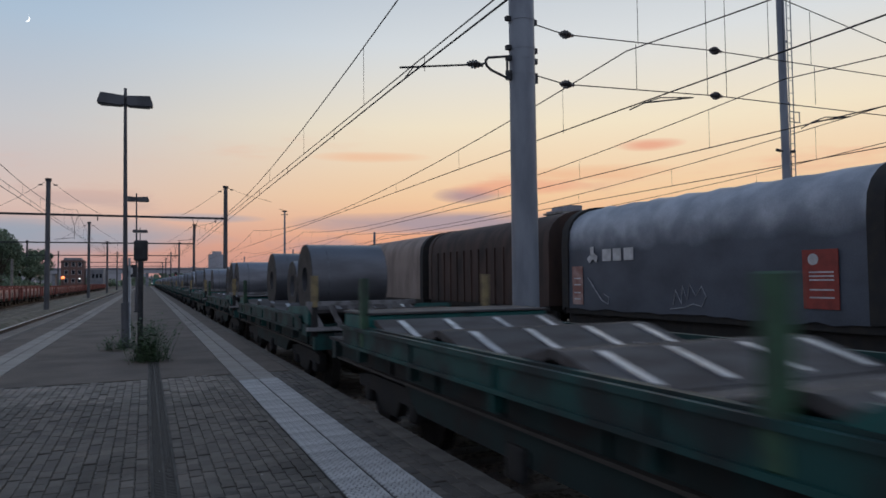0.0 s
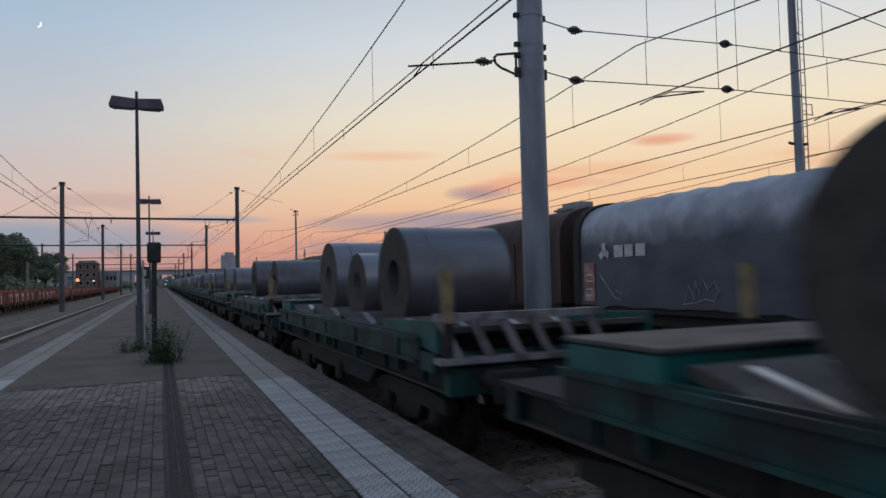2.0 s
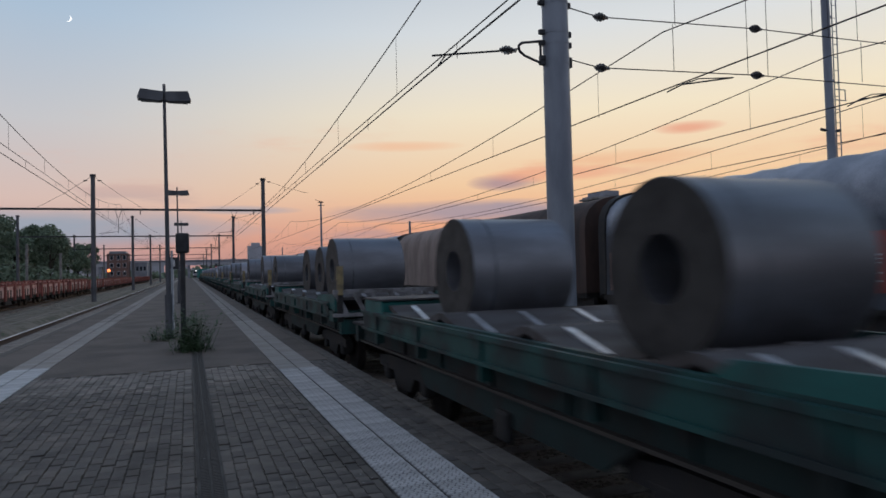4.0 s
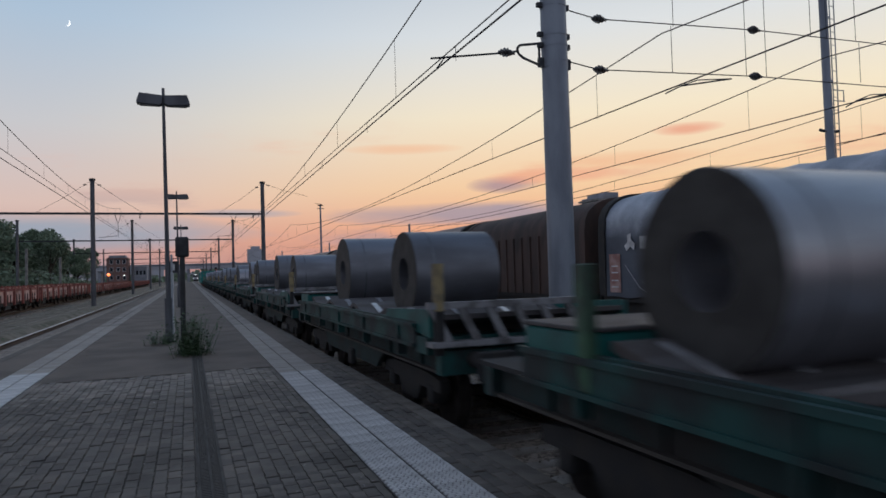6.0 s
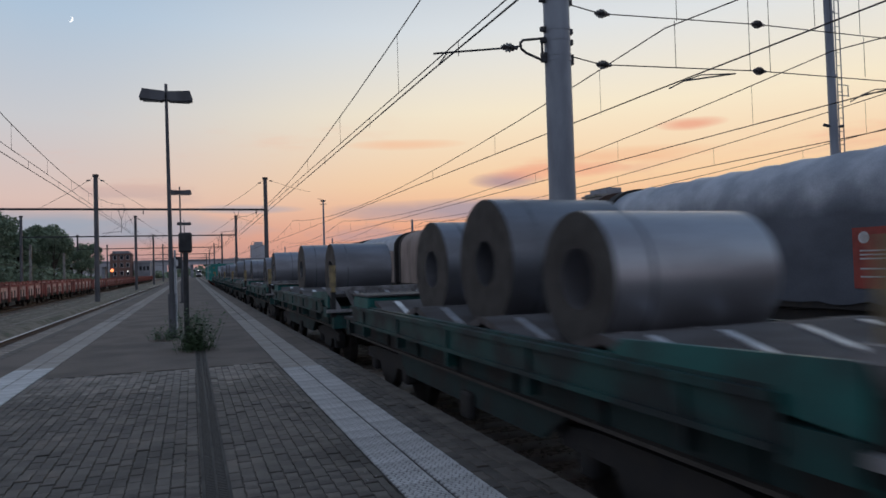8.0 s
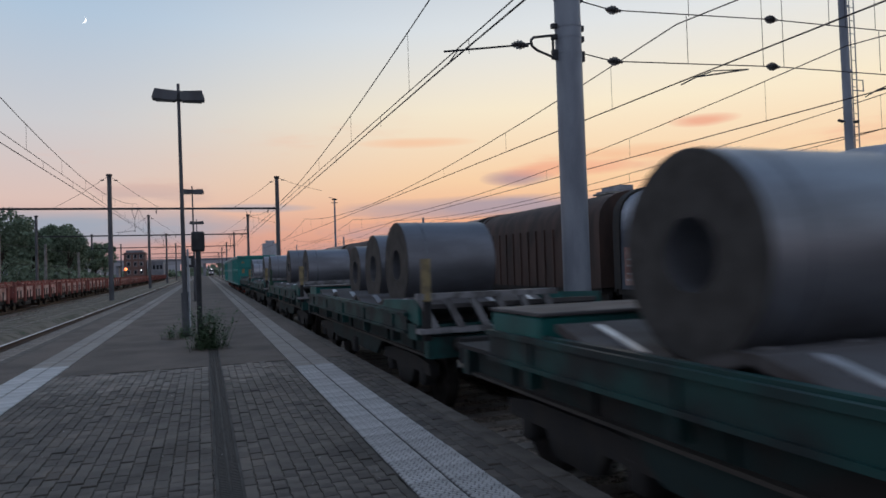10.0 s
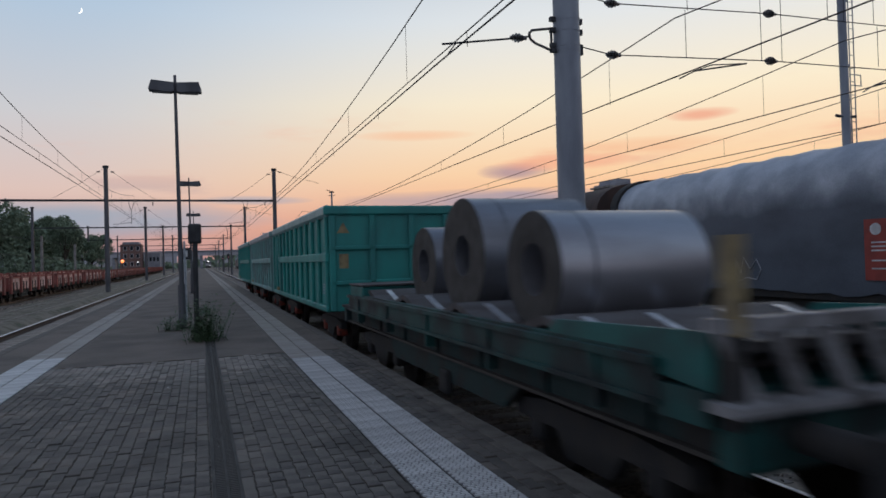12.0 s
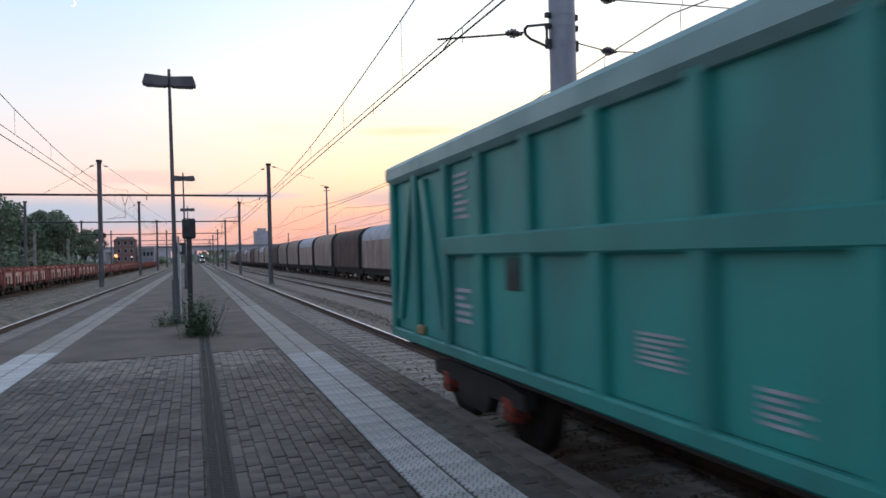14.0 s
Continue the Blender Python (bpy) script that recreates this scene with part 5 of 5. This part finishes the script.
def brick_house():
    h = thing("signal_house", "tall narrow brick house with a flat roof by the tracks", "building")
    y = 258
    boxes("wall", [(-26, -19.2, y, y + 8, -0.9, 9.2)], M_BRICKW, h)
    boxes("roof", [(-25.2, -20, y - 0.3, y + 8.2, 9.2, 10.0)], M_GREYW, h)
    for z in (1.6, 4.4, 7.0):
        for x in (-25, -22.9, -21):
            f = boxes("window", [(x, x + 1.1, y - 0.06, y, z, z + 1.5)], M_WHITE, h)
            boxes("pane", [(x + 0.1, x + 1.0, y - 0.09, y - 0.062, z + 0.1, z + 1.4)], M_GLASS, f)
    g = thing("low_building", "low pale building behind the yard", "building")
    boxes("wall", [(-18.6, -13.5, 262, 270, -0.9, 6.0)], M_GREYW, g)
    boxes("roof", [(-18.9, -13.2, 261.7, 270, 6.0, 6.4)], M_HAZE, g)
    for i in range(4):
        boxes("window", [(-18.2 + i * 1.2, -17.5 + i * 1.2, 261.9, 261.99, 3.2, 4.6)], M_GLASS, g)


def yard_light():
    l = thing("yard_lamp", "glowing orange lamp on a post in the yard", "lamp")
    x, y = -23.6, 240
    tubes("post", [((x, y, -0.9), (x, y, 3.6), 0.08)], M_DARK, l)
    bm = bmesh.new()
    bmesh.ops.create_icosphere(bm, subdivisions=2, radius=0.5, matrix=Matrix.Translation((x, y - 0.2, 3.3)))
    part("bulb", bm, M_SODIUM, l, "bright orange bulb", 60)
    k = thing("shunting_lamp", "small white lamp on a low post", "lamp")
    tubes("post", [((-18.9, 238, -0.9), (-18.9, 238, 2.8), 0.06)], M_DARK, k)
    bm = bmesh.new()
    bmesh.ops.create_icosphere(bm, subdivisions=2, radius=0.16, matrix=Matrix.Translation((-18.9, 237.9, 2.9)))
    part("bulb", bm, M_HEAD, k, "white bulb", 60)


def road_bridge():
    b = thing("road_bridge", "long grey concrete road bridge over the tracks", "bridge")
    y = 330
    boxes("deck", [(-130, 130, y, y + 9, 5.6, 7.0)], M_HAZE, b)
    boxes("parapet", [(-130, 130, y - 0.2, y, 6.9, 8.0)], M_GREYW, b)
    for x in (-60, -36, -16, 0.5, 17, 34, 60, 90):
        boxes("pier", [(x - 0.6, x + 0.6, y + 1, y + 8, -0.9, 5.6)], M_GREYW, b)


def skyline():
    rng = random.Random(4)
    spec = [(52, 640, 15, 26), (38, 700, 10, 14)] + [(rng.uniform(-260, 420), rng.uniform(520, 800), rng.uniform(12, 34), rng.uniform(6, 13)) for _ in range(46)]
    for x, y, w, h in spec:
        b = thing("distant_building", "hazy grey distant building on the skyline", "building", "distant buildings")
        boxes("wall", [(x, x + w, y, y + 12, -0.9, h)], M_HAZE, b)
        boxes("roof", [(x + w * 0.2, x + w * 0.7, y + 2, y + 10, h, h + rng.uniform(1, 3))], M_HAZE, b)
    verts, faces = [], []
    for _ in range(7000):
        x, y = rng.uniform(-420, 600), rng.uniform(420, 520)
        p = Vector((x, y, rng.random() ** 1.5 * (5.0 + 3.5 * math.sin(x * 0.021) + 1.5 * math.sin(x * 0.13))))
        u, v = Vector((rng.gauss(0, 1), rng.gauss(0, 1), rng.gauss(0, 1))).normalized(), Vector((rng.gauss(0, 1), rng.gauss(0, 1), rng.gauss(0, 1))).normalized()
        s, i = rng.uniform(0.8, 2.2), len(verts)
        verts += [tuple(p - u * s), tuple(p + v * s), tuple(p + u * s), tuple(p - v * s)]
        faces.append((i, i + 1, i + 2, i + 3))
    me = bpy.data.meshes.new("far_woods")
    me.from_pydata(verts, [], faces)
    me.materials.append(M_LEAF)
    tagged(new("far_woods", me), "dark line of far woods", "woods", kind="stuff")


def distant_signal(x, y):
    s = thing("distant_signal", "distant signal post showing a red light", "signal", "distant signals")
    tubes("post", [((x, y, -0.9), (x, y, 4.2), 0.09)], M_DARK, s)
    b = boxes("board", [(x - 0.3, x + 0.3, y - 0.1, y + 0.1, 2.8, 4.2)], M_DARK, s, bevel=0.03)
    tubes("light", [((x, y - 0.16, 3.3), (x, y - 0.1, 3.3), 0.09)], M_REDLAMP, b, "red light")


def far_engine():
    e = thing("locomotive", "distant locomotive with lit headlamps on the track", "locomotive", at=(MAIN, 395, RAIL_Z))
    boxes("body", [(-1.45, 1.45, 0, 16, 1.0, 3.9)], M_GREYW, e, bevel=0.2)
    boxes("windscreen", [(-1.1, 1.1, -0.04, 0.02, 2.5, 3.4)], M_GLASS, e)
    for x in (-0.9, 0.9):
        tubes("headlamp", [((x, -0.08, 1.6), (x, 0.02, 1.6), 0.13)], M_HEAD, e, "lit headlamp")
    boxes("headlamp", [(-0.35, 0.35, -0.08, -0.03, 3.5, 3.75)], M_HEAD, e, "lit top lamp")
    boxes("underframe", [(-1.2, 1.2, 0.3, 15.7, 0.05, 1.0)], M_UNDER, e)


def grey_tower():
    t = thing("stepped_tower", "pale stepped concrete tower beyond the yard", "building")
    boxes("shaft", [(50.2, 54.0, 75, 79, -0.9, 10.6)], M_GREYW, t)
    boxes("upper_storey", [(51.0, 53.2, 74.9, 78.9, 10.6, 11.2)], M_GREYW, t)
    boxes("cornice", [(49.8, 54.4, 74.7, 79.2, 10.1, 10.35)], M_CONC, t)


def moon():
    bm = bmesh.new()
    c, r = Vector((-287.8 * 2, 4000, 1.6 + 682.7 * 2)), 17.0
    side, up = Vector((1, 0.14, 0)).normalized(), Vector((0, -0.3, 1)).normalized()
    outer, inner = [], []
    for k in range(25):
        a = radians(-90 + 180 * k / 24 - 25)
        outer.append(bm.verts.new(c + (side * math.cos(a) + up * math.sin(a)) * r))
        b = radians(-90 + 180 * k / 24)
        q = Vector((math.cos(b) * 0.62, math.sin(b)))
        b2 = radians(-25)
        q = Vector((q.x * math.cos(b2) - q.y * math.sin(b2), q.x * math.sin(b2) + q.y * math.cos(b2)))
        inner.append(bm.verts.new(c + (side * q.x + up * q.y) * r))
    for k in range(24):
        bm.faces.new((outer[k], outer[k + 1], inner[k + 1], inner[k]))
    tagged(part("moon", bm, M_MOON), "thin pale crescent moon in the dusk sky", "moon", kind="structure")

ground()
track("track_main", MAIN, "railway track with bright rails beside the platform")
track("track_second", SECOND, "railway track with worn rails on brown ballast")
track("track_third", THIRD, "railway track under the parked covered wagons", M_RAIL, singly=30)
track("track_left", LEFT, "railway track with a bright rail beside the platform")
track("track_yard", LEFT2, "disused railway track sunk in earth and weeds", M_RAILDULL, singly=0, bed=M_EARTH, bed_top=0.012)
track("track_siding", LEFT3, "siding track under the parked red wagons", M_RAIL, singly=40)
big_mast()
cross_span()
overhead(MAIN, 4.93, 6.58, 1.25, True, "overhead line with droppers above the platform track")
overhead(SECOND, 4.97, 6.18, 1.1, False, "overhead line with droppers above the second track")
overhead(13.4, 4.9, 6.1, 1.0, False, "overhead line with droppers above the parked wagons")
overhead(17.4, 4.85, 5.95, 0.9, False, "overhead line with droppers above the far yard")
overhead(21.6, 4.9, 6.0, 0.9, False, "overhead line with droppers above the outer yard")
overhead(LEFT, 5.45, 7.6, 1.4, True, "overhead line with droppers above the far platform track")
for y in SPANS[2:]:
    gantry(y)
yard_mast(15.93, 13.0, 11.5, True)
yard_mast(14.6 + 1.0, 84.0, 10.2, False)
for x, y, h in ((33.9, 55, 9.2), (19.4, 60, 6.0), (19.0, 96, 6.0), (18.0, 140, 6.5)):
    yard_mast(x, y, h, None)
grey_tower()
for y in (18.4, 40.2, 65.5, 91.0):
    platform_lamp(y)
back_of_signal()
weeds(0.06, 15.2, 210, 0.36, 1.05, 1)
for i in range(46):
    weeds(-6.8 - 3.6 * ((i * 29) % 17) / 17, 20 + i * 1.9, 14, 0.9, 0.16 + 0.2 * ((i * 13) % 7) / 7, 60 + i, -0.72 if i % 3 else -0.68)
weeds(-0.6, 18.1, 50, 0.4, 0.4, 2)
weeds(0.05, 24.0, 40, 0.5, 0.3, 3)
for i in range(22):
    weeds(-7.0 - 2.2 * ((i * 37) % 10) / 10, 26 + i * 4.3, 26, 1.1, 0.55, 20 + i, -0.85)
parked_hoods()
parked_low_wagons()
trees()
far_poles()
brick_house()
yard_light()
road_bridge()
skyline()
far_engine()
distant_signal(7.1, 190)
distant_signal(7.0, 236)
moon()
coil_train()
open_wagons()
loose_stones(2.62, 6.6, 2.0, 40.0, 4500, RAIL_Z - 0.18, 1)
loose_stones(6.6, 11.2, 8.0, 60.0, 3500, -0.82, 2)
loose_stones(-7.2, -6.1, 14.0, 60.0, 1800, RAIL_Z - 0.19, 3)
loose_stones(-10.4, -7.3, 18.0, 80.0, 3000, RAIL_Z - 0.02, 4)
litter()
PLATFORM = platform()
pavers(PLATFORM)


def motions():
    for ob, x, y, z in MOVING:
        walk(ob, [(t, pose(x, y - SPEED * t, z)) for t in (0.0, 3.5, 7.0, 10.5, 14.0)])


motions()
